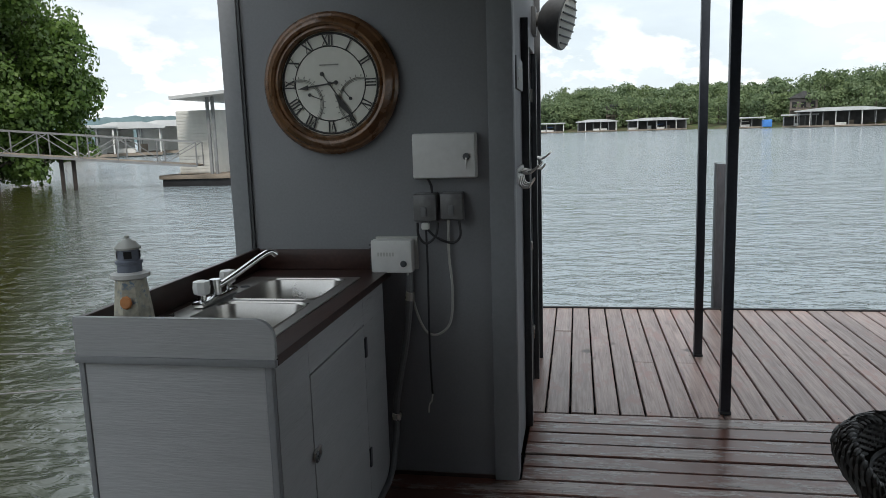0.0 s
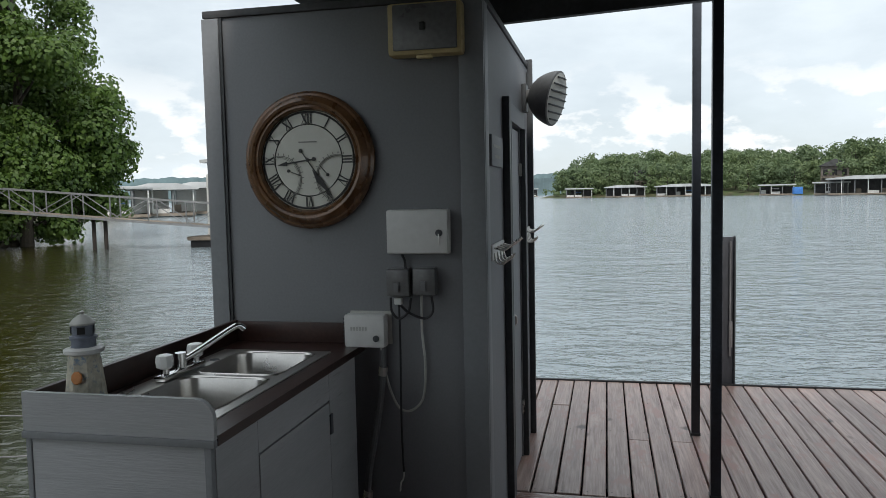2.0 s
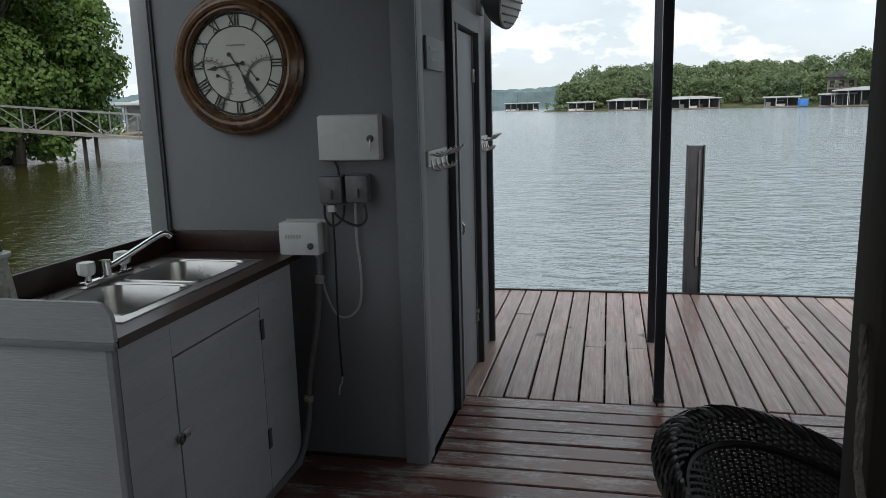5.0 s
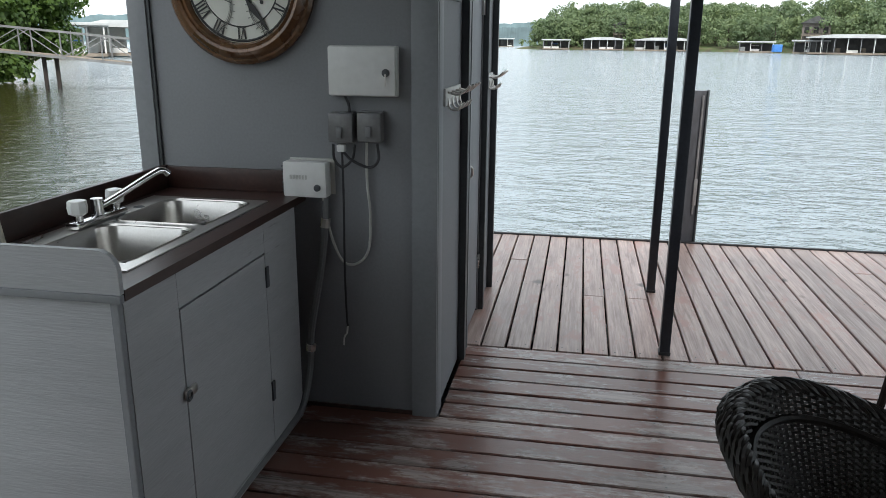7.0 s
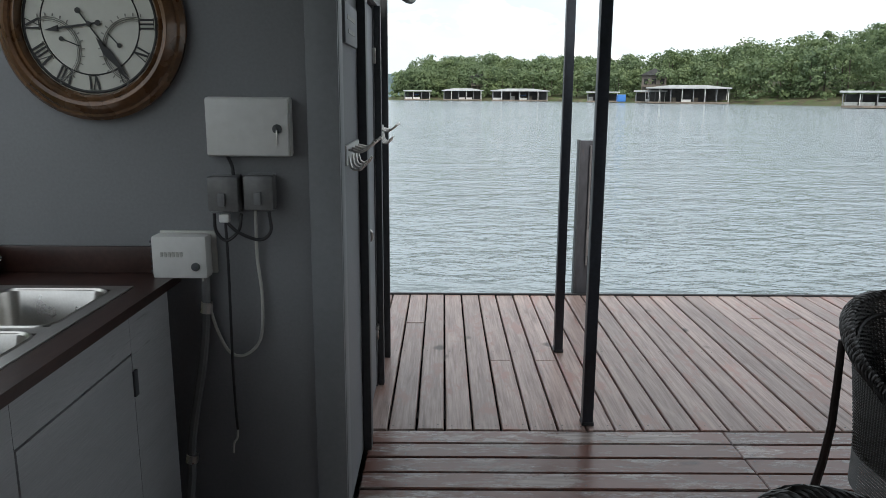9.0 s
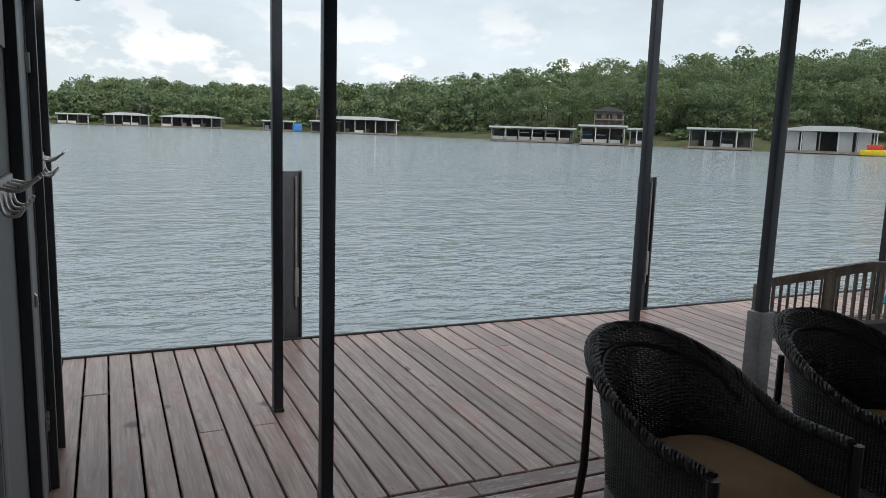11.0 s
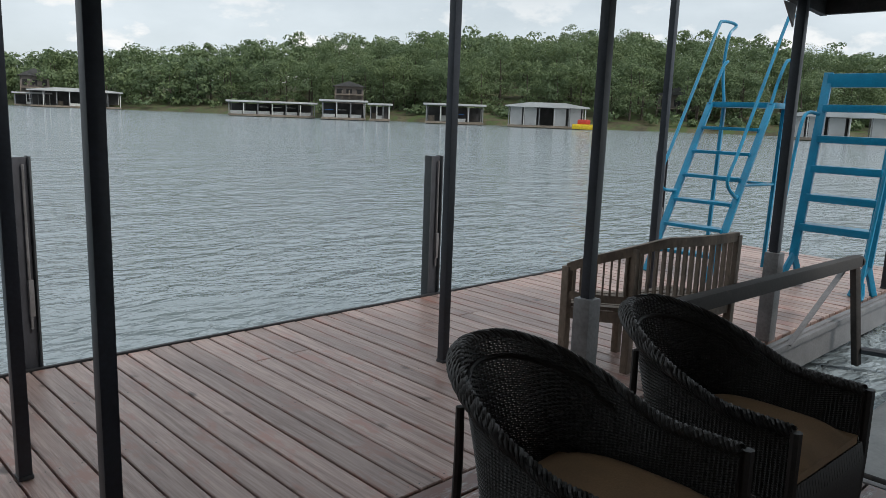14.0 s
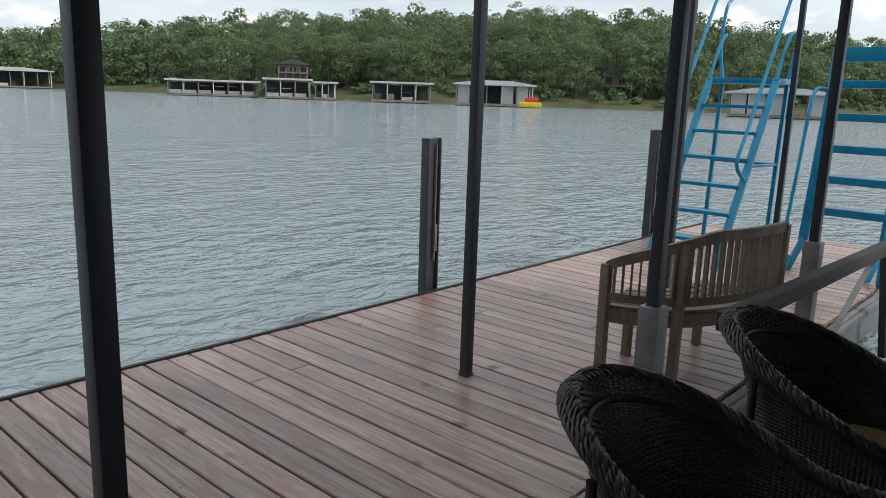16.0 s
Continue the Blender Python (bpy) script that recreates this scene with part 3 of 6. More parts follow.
# ---------------- deck ----------------
bm = bmesh.new()
for y in (5.2, 6.1, 6.9, 7.4):
    box(bm, (-0.44, y - 0.05, -0.24), (11.4, y + 0.05, -0.045))
for x in (-0.40, 0.6, 1.6, 2.6, 3.6, 4.6):
    box(bm, (x - 0.05, -1.9, -0.24), (x + 0.05, 4.9, -0.045))
floor_frame = solo("floor_frame", bm, M_TIMBER, "dark timber joists under the deck boards", "deck frame", kind="structure")
bm = bmesh.new()
box(bm, (5.05, 4.84, -0.30), (11.4, 4.885, 0.004), 0.006)
box(bm, (4.99, -1.9, -0.30), (5.035, 4.885, 0.004), 0.006)
box(bm, (5.05, 4.80, -0.06), (11.4, 4.838, -0.01), 0.004)
solo("deck_fascia", bm, M_GALV, "pale grey steel frame along the boat slip", "deck edge", kind="structure")
bm = bmesh.new()
box(bm, (-0.46, EDGE_Y + 0.003, -0.22), (11.4, EDGE_Y + 0.035, 0.012), 0.006)
box(bm, (-0.512, -1.9, -0.22), (-0.479, EDGE_Y, 0.012), 0.006)
solo("deck_edge_trim", bm, M_BLACK, "black rubber strip along the deck's edge", "deck edge", kind="structure")
bm = bmesh.new()
for x in (1.0, 4.2, 7.6, 10.4):
    box(bm, (x - 0.7, 5.3, -0.75), (x + 0.7, 7.3, -0.245), 0.04)
for y in (-0.5, 2.2):
    box(bm, (0.0, y - 0.8, -0.75), (4.4, y + 0.8, -0.245), 0.04)
solo("dock_floats", bm, M_BLACK, "black floats carrying the deck", "float", kind="structure")


# ---------------- shed ----------------
wall = thing("wall_shed", (0.2, 4.9, 0), "small grey painted dock shed with battened side", "shed", kind="structure")
W = 0.05
part("wall_front", B((SHED_X0, SHED_Y0, 0), (SHED_X1, SHED_Y0 + W, SHED_Z), 0.003), M_WALL, wall)
part("wall_back", B((SHED_X0, SHED_Y1 - W, 0), (SHED_X1, SHED_Y1, SHED_Z - 0.02), 0.003), M_WALL, wall)
part("wall_outer", B((SHED_X0, SHED_Y0 + W + 0.001, 0), (SHED_X0 + W, SHED_Y1 - W - 0.001, SHED_Z), 0.003), M_WALL, wall)
bm = bmesh.new()
DY0, DY1, DZ = 4.90, 5.50, 2.14
box(bm, (SHED_X1 - W, SHED_Y0 + W + 0.001, 0), (SHED_X1, DY0, SHED_Z))
box(bm, (SHED_X1 - W, DY1, 0), (SHED_X1, SHED_Y1 - W - 0.001, SHED_Z))
box(bm, (SHED_X1 - W, DY0, DZ), (SHED_X1, DY1, SHED_Z))
part("wall_side", bm, M_WALL, wall)
part("shed_roof", B((SHED_X0 - 0.01, SHED_Y0 - 0.015, SHED_Z + 0.001), (SHED_X1 + 0.012, SHED_Y1 + 0.02, SHED_Z + 0.035), 0.004), M_ROOF, wall, "dark shed roof sheet")
part("corner_trim", B((SHED_X0 - 0.012, SHED_Y0 - 0.022, 0), (SHED_X0 + 0.075, SHED_Y0 - 0.001, SHED_Z - 0.004), 0.003), M_WALLTRIM, wall)
# raised dark strip, its colour standing in for shade in a groove
part("corner_groove", B((SHED_X0 + 0.076, SHED_Y0 - 0.014, 1.0), (SHED_X0 + 0.088, SHED_Y0 - 0.001, SHED_Z - 0.004)), M_BATTEN, wall)
part("corner_trim", B((SHED_X1 - 0.100, SHED_Y0 - 0.020, 0.0), (SHED_X1 + 0.012, SHED_Y0 - 0.001, SHED_Z - 0.004), 0.003), M_WALLTRIM, wall)
part("corner_trim", B((SHED_X1 + 0.001, SHED_Y0, 0.0), (SHED_X1 + 0.014, SHED_Y0 + 0.10, SHED_Z - 0.004), 0.003), M_WALLTRIM, wall)
part("batten", B((SHED_X1 + 0.001, 4.70, 0.0), (SHED_X1 + 0.040, 4.76, 2.25), 0.004), M_BATTEN, wall, "dark batten")
part("batten", B((SHED_X1 + 0.001, 5.52, 0.0), (SHED_X1 + 0.036, 5.57, 2.14), 0.004), M_BATTEN, wall, "dark batten")
part("batten", B((SHED_X1 + 0.001, 5.985, 0.0), (SHED_X1 + 0.040, 6.03, 2.66), 0.004), M_BATTEN, wall, "dark batten")
part("door_head", B((SHED_X1 + 0.001, 4.765, 2.14), (SHED_X1 + 0.022, 5.60, 2.24), 0.003), M_WALLTRIM, wall)
part("sill_strip", B((SHED_X0 + 0.09, SHED_Y0 - 0.012, 0.0), (SHED_X1 - 0.102, SHED_Y0 - 0.001, 0.018), 0.002), M_TOP, wall)

door = thing("door_1", (SHED_X1, 4.91, 0), "narrow grey painted shed door, closed", "door", kind="structure")
part("door_leaf", B((SHED_X1 - 0.038, 4.915, 0.02), (SHED_X1 - 0.004, 5.485, 2.12), 0.004), M_WALLTRIM, door)
part("door_stile", B((SHED_X1 + 0.001, 4.862, 0.0), (SHED_X1 + 0.030, 4.895, 2.135), 0.003), M_WALLTRIM, door)
# dark filler strip paints the shade between door and frame
part("door_gap", B((SHED_X1 - 0.03, 4.901, 0.02), (SHED_X1 - 0.002, 4.913, 2.12)), M_BATTEN, door)
lat = part("door_latch", B((SHED_X1 - 0.003, 4.93, 1.03), (SHED_X1 + 0.012, 4.985, 1.07), 0.003), M_STEEL, door, "steel hasp")
part("padlock", T([(SHED_X1 + 0.012, 4.95, 1.04), (SHED_X1 + 0.03, 4.945, 1.02), (SHED_X1 + 0.03, 4.965, 0.985), (SHED_X1 + 0.015, 4.97, 0.965)], 0.008, 8), M_STEEL, lat)
part("hinge", B((SHED_X1 - 0.002, 5.46, 1.84), (SHED_X1 + 0.012, 5.515, 1.92), 0.002), M_STEEL, door)
part("hinge", B((SHED_X1 - 0.002, 5.46, 0.30), (SHED_X1 + 0.012, 5.515, 0.38), 0.002), M_STEEL, door)

sign = thing("wall_sign", (SHED_X1, 4.23, 1.87), "pale grey plaque with worn lettering on the shed wall", "sign")
part("plate", B((SHED_X1 + 0.001, 4.22, 1.865), (SHED_X1 + 0.016, 4.60, 2.015), 0.003), M_WALLTRIM, sign)
bm = bmesh.new()
for r_, (a, b) in enumerate(((4.27, 4.52), (4.30, 4.50))):
    box(bm, (SHED_X1 + 0.017, a, 1.955 - r_ * 0.05), (SHED_X1 + 0.018, b, 1.970 - r_ * 0.05))
part("lettering", bm, M_INKGREY, sign)


def hook_rail(y0, y1, z):
    th = thing("coat_hook_rail", (SHED_X1, y0, z), "white rail of four metal double hooks on the shed wall", "hook rail", "hook rails on the shed")
    part("rail", B((SHED_X1 + 0.001, y0, z - 0.038), (SHED_X1 + 0.014, y1, z + 0.038), 0.004), M_WHITE, th)
    for k in range(4):
        y = y0 + (y1 - y0) * (k + 0.5) / 4
        x = SHED_X1 + 0.014
        b = T(smooth_pts([(x, y, z + 0.02), (x + 0.05, y, z + 0.012), (x + 0.095, y, z + 0.045)], 4), 0.005, 6)
        lathe(b, [(0.0, -0.009), (0.009, 0), (0.0, 0.009)], 8, Matrix.Translation((x + 0.096, y, z + 0.047)))
        tube(b, smooth_pts([(x, y, z - 0.005), (x + 0.012, y, z - 0.05), (x + 0.045, y, z - 0.055), (x + 0.06, y, z - 0.03)], 4), 0.005, 6)
        part("hook", b, M_STEEL, th)
    return th


hook_rail(4.20, 4.62, 1.45)
hook_rail(5.64, 5.97, 1.46)

# flood lamp on the shed's far corner
lamp = thing("flood_lamp", (SHED_X1, 5.72, 2.36), "dark grey round outdoor lamp head on a wall bracket", "lamp")
part("bracket", B((SHED_X1 + 0.001, 5.66, 2.27), (SHED_X1 + 0.03, 5.78, 2.45), 0.005), M_BATTEN, lamp)
part("arm", T([(SHED_X1 + 0.02, 5.72, 2.37), (SHED_X1 + 0.09, 5.70, 2.375)], 0.045, 12), M_SMOKE, lamp)
mm = Matrix.Translation((SHED_X1 + 0.145, 5.69, 2.36)) @ Euler((radians(0), radians(103), radians(-15))).to_matrix().to_4x4()
part("shell", lathe(bmesh.new(), [(0.0, -0.098), (0.045, -0.094), (0.085, -0.078), (0.12, -0.048), (0.148, -0.01), (0.167, 0.03), (0.178, 0.065), (0.179, 0.085), (0.168, 0.09)], 28, mm), mat("dark_grey_lamp_shell", (0.085, 0.085, 0.085), 0.5), lamp)
part("lens", lathe(bmesh.new(), [(0.169, 0.088), (0.12, 0.098), (0.0, 0.102)], 28, mm), M_BEIGE, lamp, "pale ribbed lens")
bm = bmesh.new()
for k in range(-3, 4):
    h = math.sqrt(max(0.001, 0.155 ** 2 - (k * 0.045) ** 2))
    tube(bm, [mm @ Vector((k * 0.045, -h, 0.098)), mm @ Vector((k * 0.045, 0, 0.108)), mm @ Vector((k * 0.045, h, 0.098))], 0.006, 5)
part("grille", bm, M_BATTEN, lamp)


# ---------------- clock ----------------
CX, CZ, CR = 0.060, 1.907, 0.322
clock = thing("wall_clock", (CX, SHED_Y0, CZ), "large round outdoor clock with bronze-brown rim and Roman numerals", "clock")
cm = Matrix.Translation((CX, SHED_Y0 - 0.001, CZ)) @ Euler((radians(90), 0, 0)).to_matrix().to_4x4()
part("rim", lathe(bmesh.new(), [(CR - 0.01, 0.0), (CR, 0.012), (CR, 0.03), (CR - 0.012, 0.045), (CR - 0.022, 0.047), (CR - 0.03, 0.06), (CR - 0.05, 0.072), (CR - 0.062, 0.068), (CR - 0.066, 0.06), (CR - 0.078, 0.064), (CR - 0.086, 0.052), (CR - 0.088, 0.03)], 72, cm), M_CLOCKWOOD, clock)
part("dial", lathe(bmesh.new(), [(0.0, 0.034), (0.232, 0.034), (0.236, 0.030)], 64, cm), M_DIAL, clock, "cream dial")
part("dial_edge", lathe(bmesh.new(), [(0.221, 0.0345), (0.226, 0.036), (0.231, 0.0345)], 64, cm), M_INK, clock)
part("chapter_ring", lathe(bmesh.new(), [(0.1655, 0.0345), (0.168, 0.0362), (0.1705, 0.0345)], 64, cm), M_INK, clock)


def stroke(b, x0, y0, x1, y1, w, m, z=0.0365):
    d = Vector((x1 - x0, y1 - y0))
    nn = Vector((-d.y, d.x)).normalized() * w / 2
    q = [(x0 + nn.x, y0 + nn.y), (x1 + nn.x, y1 + nn.y), (x1 - nn.x, y1 - nn.y), (x0 - nn.x, y0 - nn.y)]
    prism(b, q, 0.0012, m @ Matrix.Translation((0, 0, z)))


ROMAN = ["XII", "I", "II", "III", "IV", "V", "VI", "VII", "VIII", "IX", "X", "XI"]
for k, txt in enumerate(ROMAN):
    b = bmesh.new()
    rm = cm @ Matrix.Rotation(-k * math.pi / 6, 4, "Z") @ Matrix.Translation((0, 0.195, 0))
    wid = {"I": 0.014, "V": 0.026, "X": 0.026}
    x = -sum(wid[c] for c in txt) / 2
    for c in txt:
        xc = x + wid[c] / 2
        if c == "I":
            stroke(b, xc, -0.022, xc, 0.022, 0.0065, rm)
        elif c == "V":
            stroke(b, xc - 0.010, 0.022, xc, -0.022, 0.0075, rm)
            stroke(b, xc + 0.010, 0.022, xc, -0.022, 0.003, rm, 0.0368)
        else:
            stroke(b, xc - 0.011, 0.022, xc + 0.011, -0.022, 0.0075, rm)
            stroke(b, xc + 0.011, 0.022, xc - 0.011, -0.022, 0.003, rm, 0.0368)
        x += wid[c]
    stroke(b, -0.5 * sum(wid[c] for c in txt), 0.0235, 0.5 * sum(wid[c] for c in txt), 0.0235, 0.002, rm, 0.037)
    stroke(b, -0.5 * sum(wid[c] for c in txt), -0.0235, 0.5 * sum(wid[c] for c in txt), -0.0235, 0.002, rm, 0.037)
    part("numeral", b, M_INK, clock)


def arc_pts(cx, cy, r, a0, a1, n, z):
    return [cm @ Vector((cx + r * math.cos(radians(a0 + (a1 - a0) * k / n)), cy + r * math.sin(radians(a0 + (a1 - a0) * k / n)), z)) for k in range(n + 1)]


for sx in (-1, 1):
    b = bmesh.new()
    for r_ in (0.108, 0.102, 0.096):
        a0, a1 = (105, -75) if sx < 0 else (75, 255)
        tube(b, arc_pts(sx * 0.145, -0.085, r_, a0, a1, 30, 0.0368), 0.0016 if r_ > 0.1 else 0.0008, 5)
    for k in range(15):
        a = radians((105 - 180 * k / 14) if sx < 0 else (75 + 180 * k / 14))
        px, py = sx * 0.145, -0.085
        stroke(b, px + 0.112 * math.cos(a), py + 0.112 * math.sin(a), px + 0.122 * math.cos(a), py + 0.122 * math.sin(a), 0.004, cm)
    part("weather_scale", b, M_INKGREY, clock, "grey printed temperature scale" if sx < 0 else "grey printed humidity scale")
    b = bmesh.new()
    e = (-0.100, -0.048, -0.040, -0.072) if sx < 0 else (0.060, -0.030, 0.096, -0.070)
    stroke(b, e[0], e[1], e[2], e[3], 0.004, cm, 0.038)
    tip = (e[0], e[1]) if sx < 0 else (e[2], e[3])
    lathe(b, [(0.008, 0.038), (0.008, 0.0395), (0, 0.04)], 12, cm @ Matrix.Translation((tip[0], tip[1], 0)))
    part("scale_pointer", b, M_INK, clock)
b = bmesh.new()
stroke(b, -0.045, 0.085, 0.045, 0.085, 0.006, cm)
part("maker_mark", b, M_INKGREY, clock)
b = bmesh.new()
stroke(b, 0.03, 0.004, -0.11, -0.014, 0.007, cm, 0.0405)
prism(b, [(-0.155, -0.021), (-0.105, -0.003), (-0.105, -0.025)], 0.0012, cm @ Matrix.Translation((0, 0, 0.0405)))
lathe(b, [(0.010, 0.0405), (0.010, 0.042), (0, 0.043)], 14, cm @ Matrix.Translation((0.03, 0.004, 0)))
part("hour_hand", b, M_INK, clock)
b = bmesh.new()
stroke(b, -0.032, 0.042, 0.05, -0.075, 0.005, cm, 0.0425)
prism(b, [(0.02, -0.044), (0.066, -0.085), (0.124, -0.178), (0.042, -0.102)], 0.0012, cm @ Matrix.Translation((0, 0, 0.0425)))
lathe(b, [(0.010, 0.0425), (0.010, 0.044), (0, 0.045)], 14, cm @ Matrix.Translation((-0.034, 0.044, 0)))
lathe(b, [(0.009, 0.0425), (0.009, 0.046), (0, 0.047)], 14, cm)
part("minute_hand", b, M_INK, clock)


# ---------------- fittings on the shed's front ----------------
FY = SHED_Y0 - 0.001


def lock(parent, x, z, y, r=0.016):
    b = lathe(bmesh.new(), [(r, 0), (r, 0.006), (r * 0.6, 0.008), (0, 0.008)], 16, Matrix.Translation((x, y, z)) @ Euler((radians(90), 0, 0)).to_matrix().to_4x4())
    p = part("lock", b, M_BATTEN, parent)
    return p


box1 = thing("control_box", (0.58, FY, 1.47), "white plastic control box with a round key lock", "control box")
bx = B((0.435, FY - 0.045, 1.462), (0.732, FY, 1.668), 0.012)
part("case", bx, M_WHITE, box1)
part("lid", B((0.440, FY - 0.062, 1.466), (0.727, FY - 0.046, 1.664), 0.008), M_WHITE, box1)
lk = lock(box1, 0.688, 1.560, FY - 0.063)
part("key", B((0.685, FY - 0.073, 1.505), (0.691, FY - 0.070, 1.556), 0.001), M_STEEL, lk)

box2 = thing("junction_box", (0.33, FY, 1.03), "grey-white timer box with raised maker's plate", "control box")
part("case", B((0.228, FY - 0.085, 1.030), (0.425, FY - 0.012, 1.185), 0.014), M_WHITE, box2)
part("backplate", B((0.236, FY - 0.012, 1.035), (0.440, FY, 1.192), 0.005), M_BEIGE, box2)
for k in range(7):
    part("side_tooth", B((0.220, FY - 0.07, 1.05 + k * 0.018), (0.2275, FY - 0.03, 1.058 + k * 0.018), 0.001), M_BATTEN, box2)
b = bmesh.new()
for k in range(6):
    box(b, (0.262 + k * 0.014, FY - 0.0875, 1.110), (0.270 + k * 0.014, FY - 0.0855, 1.128))
part("plate_marks", b, M_BEIGE, box2)
lock(box2, 0.385, 1.075, FY - 0.086, 0.015)


def socket_cover(x0, x1, z0, z1):
    th = thing("outlet_cover", ((x0 + x1) / 2, FY, z0), "smoky clear weatherproof socket cover", "socket", "socket covers on the shed")
    part("backplate", B((x0 + 0.004, FY - 0.02, z0), (x1 - 0.004, FY, z1), 0.003), M_CONDUIT, th)
    part("hood", B((x0, FY - 0.075, z0 + 0.008), (x1, FY - 0.021, z1 - 0.003), 0.012), M_SMOKE, th)
    part("plug", B((x0 + 0.04, FY - 0.09, z0 + 0.03), (x0 + 0.065, FY - 0.074, z0 + 0.075), 0.004), M_CONDUIT, th)
    return th


socket_cover(0.435, 0.545, 1.262, 1.398)
socket_cover(0.562, 0.668, 1.268, 1.402)
plug = thing("power_plug", (0.49, FY - 0.06, 1.23), "white plug under the socket cover", "plug")
part("body", B((0.472, FY - 0.075, 1.232), (0.508, FY - 0.045, 1.262), 0.006), M_WHITE, plug)
cy = FY - 0.055


def cable(pts, r, material, label):
    return solo("cable", T(smooth_pts(pts, 6), r, 7), material, label, "cable")


cable([(0.49, cy, 1.235), (0.492, cy, 1.05), (0.49, cy - 0.005, 0.70), (0.492, cy, 0.50), (0.495, cy, 0.44)], 0.005, M_BLACK, "black power lead hanging down the shed wall")
cable([(0.495, cy, 0.44), (0.490, cy, 0.405), (0.478, cy, 0.385), (0.474, cy, 0.345)], 0.004, M_WHITE, "bare white end of the hanging lead")
cable([(0.452, cy, 1.262), (0.455, cy, 1.20), (0.49, cy, 1.165), (0.535, cy, 1.20), (0.548, cy, 1.262)], 0.006, M_BLACK, "black cord looped under the socket cover")
cable([(0.50, cy - 0.01, 1.23), (0.54, cy - 0.01, 1.195), (0.61, cy, 1.168), (0.65, cy, 1.20), (0.646, cy, 1.27)], 0.006, M_BLACK, "black cord between the two sockets")
cable([(0.392, FY - 0.05, 1.06), (0.402, FY - 0.03, 0.95), (0.425, FY - 0.02, 0.83), (0.47, FY - 0.02, 0.735), (0.53, FY - 0.02, 0.725), (0.588, FY - 0.02, 0.79), (0.600, FY - 0.02, 0.95), (0.588, FY - 0.02, 1.10), (0.592, FY - 0.03, 1.27)], 0.006, M_BEIGE, "thin grey cable looping down the shed wall")
cable([(0.50, FY - 0.03, 1.468), (0.515, FY - 0.025, 1.43), (0.52, FY - 0.03, 1.395)], 0.006, M_BLACK, "short black lead from the control box")

con = thing("conduit_pipe", (0.30, FY - 0.02, 0.05), "grey conduit running down beside the sink cabinet", "conduit")
part("pipe", T(smooth_pts([(0.40, FY - 0.03, 1.03), (0.395, FY - 0.03, 0.90), (0.37, FY - 0.03, 0.70), (0.315, FY - 0.04, 0.40), (0.305, FY - 0.05, 0.22), (0.295, FY - 0.14, 0.06), (0.287, 3.70, 0.03), (0.278, 3.35, 0.022), (0.274, 3.10, 0.02)], 6), 0.017, 10), M_CONDUIT, con)
part("clip", T([(0.313, FY - 0.042, 0.33), (0.309, FY - 0.044, 0.30)], 0.023, 10), M_STEEL, con)
part("coupling", T([(0.400, FY - 0.03, 0.93), (0.394, FY - 0.03, 0.89)], 0.022, 10), M_STEEL, con)

em = thing("wall_heater_box", (0.645, FY, 2.34), "yellowed weatherproof box with a small dark lens high on the shed", "speaker")
part("case", B((0.475, FY - 0.09, 2.352), (0.815, FY, 2.585), 0.02), M_CREAM, em)
part("face", B((0.505, FY - 0.105, 2.372), (0.795, FY - 0.091, 2.572), 0.008), M_SMOKE, em, "dark grey front")
part("lens", B((0.63, FY - 0.112, 2.455), (0.652, FY - 0.106, 2.490), 0.002), M_INK, em)
part("latch", B((0.61, FY - 0.10, 2.335), (0.68, FY - 0.07, 2.351), 0.004), M_CREAM, em)


# ---------------- sink cabinet ----------------
C0, C1, CY0, CY1, CT = -0.355, 0.285, 2.655, 3.935, 1.012
cab = thing("sink_cabinet", (-0.04, 3.3, 0), "pale grey painted wooden sink cabinet with one door", "cabinet")
part("end_panel", B((C0 + 0.02, CY0, 0.0), (C1 - 0.025, CY0 + 0.02, CT - 0.012), 0.003), M_CAB, cab)
part("corner_strip", B((C1 - 0.024, CY0 - 0.004, 0.0), (C1 - 0.001, CY0 + 0.02, CT - 0.012), 0.004), M_WALLTRIM, cab)
part("corner_strip", B((C0, CY0 - 0.004, 0.0), (C0 + 0.019, CY0 + 0.02, CT - 0.012), 0.004), M_WALLTRIM, cab)
part("back_panel", B((C0, CY0 + 0.021, 0.0), (C0 + 0.02, CY1, CT - 0.012), 0.003), M_CAB, cab)
part("far_panel", B((C0 + 0.021, CY1 - 0.02, 0.0), (C1 - 0.021, CY1, CT - 0.012), 0.003), M_CAB, cab)
D0, D1, DB, DT = 2.955, 3.60, 0.05, 0.872
bm = bmesh.new()
box(bm, (C1 - 0.02, CY0 + 0.021, 0.0), (C1, D0 - 0.006, CT - 0.012))
box(bm, (C1 - 0.02, D1 + 0.006, 0.0), (C1, CY1, CT - 0.012))
box(bm, (C1 - 0.02, D0 - 0.004, DT + 0.006), (C1, D1 + 0.004, CT - 0.012))
box(bm, (C1 - 0.02, D0 - 0.004, 0.0), (C1, D1 + 0.004, DB - 0.006))
part("front_frame", bm, M_CAB, cab)
# solid dark block, added so the door's gaps look shaded
part("inside", B((C0 + 0.022, CY0 + 0.022, 0.03), (C1 - 0.03, CY1 - 0.022, 0.6)), M_BATTEN, cab)
cd = part("door", B((C1 - 0.018, D0, DB), (C1 + 0.002, D1, DT), 0.003), M_CAB, cab)
part("latch", B((C1 + 0.002, 2.93, 0.575), (C1 + 0.012, 3.00, 0.605), 0.002), M_STEEL, cd)
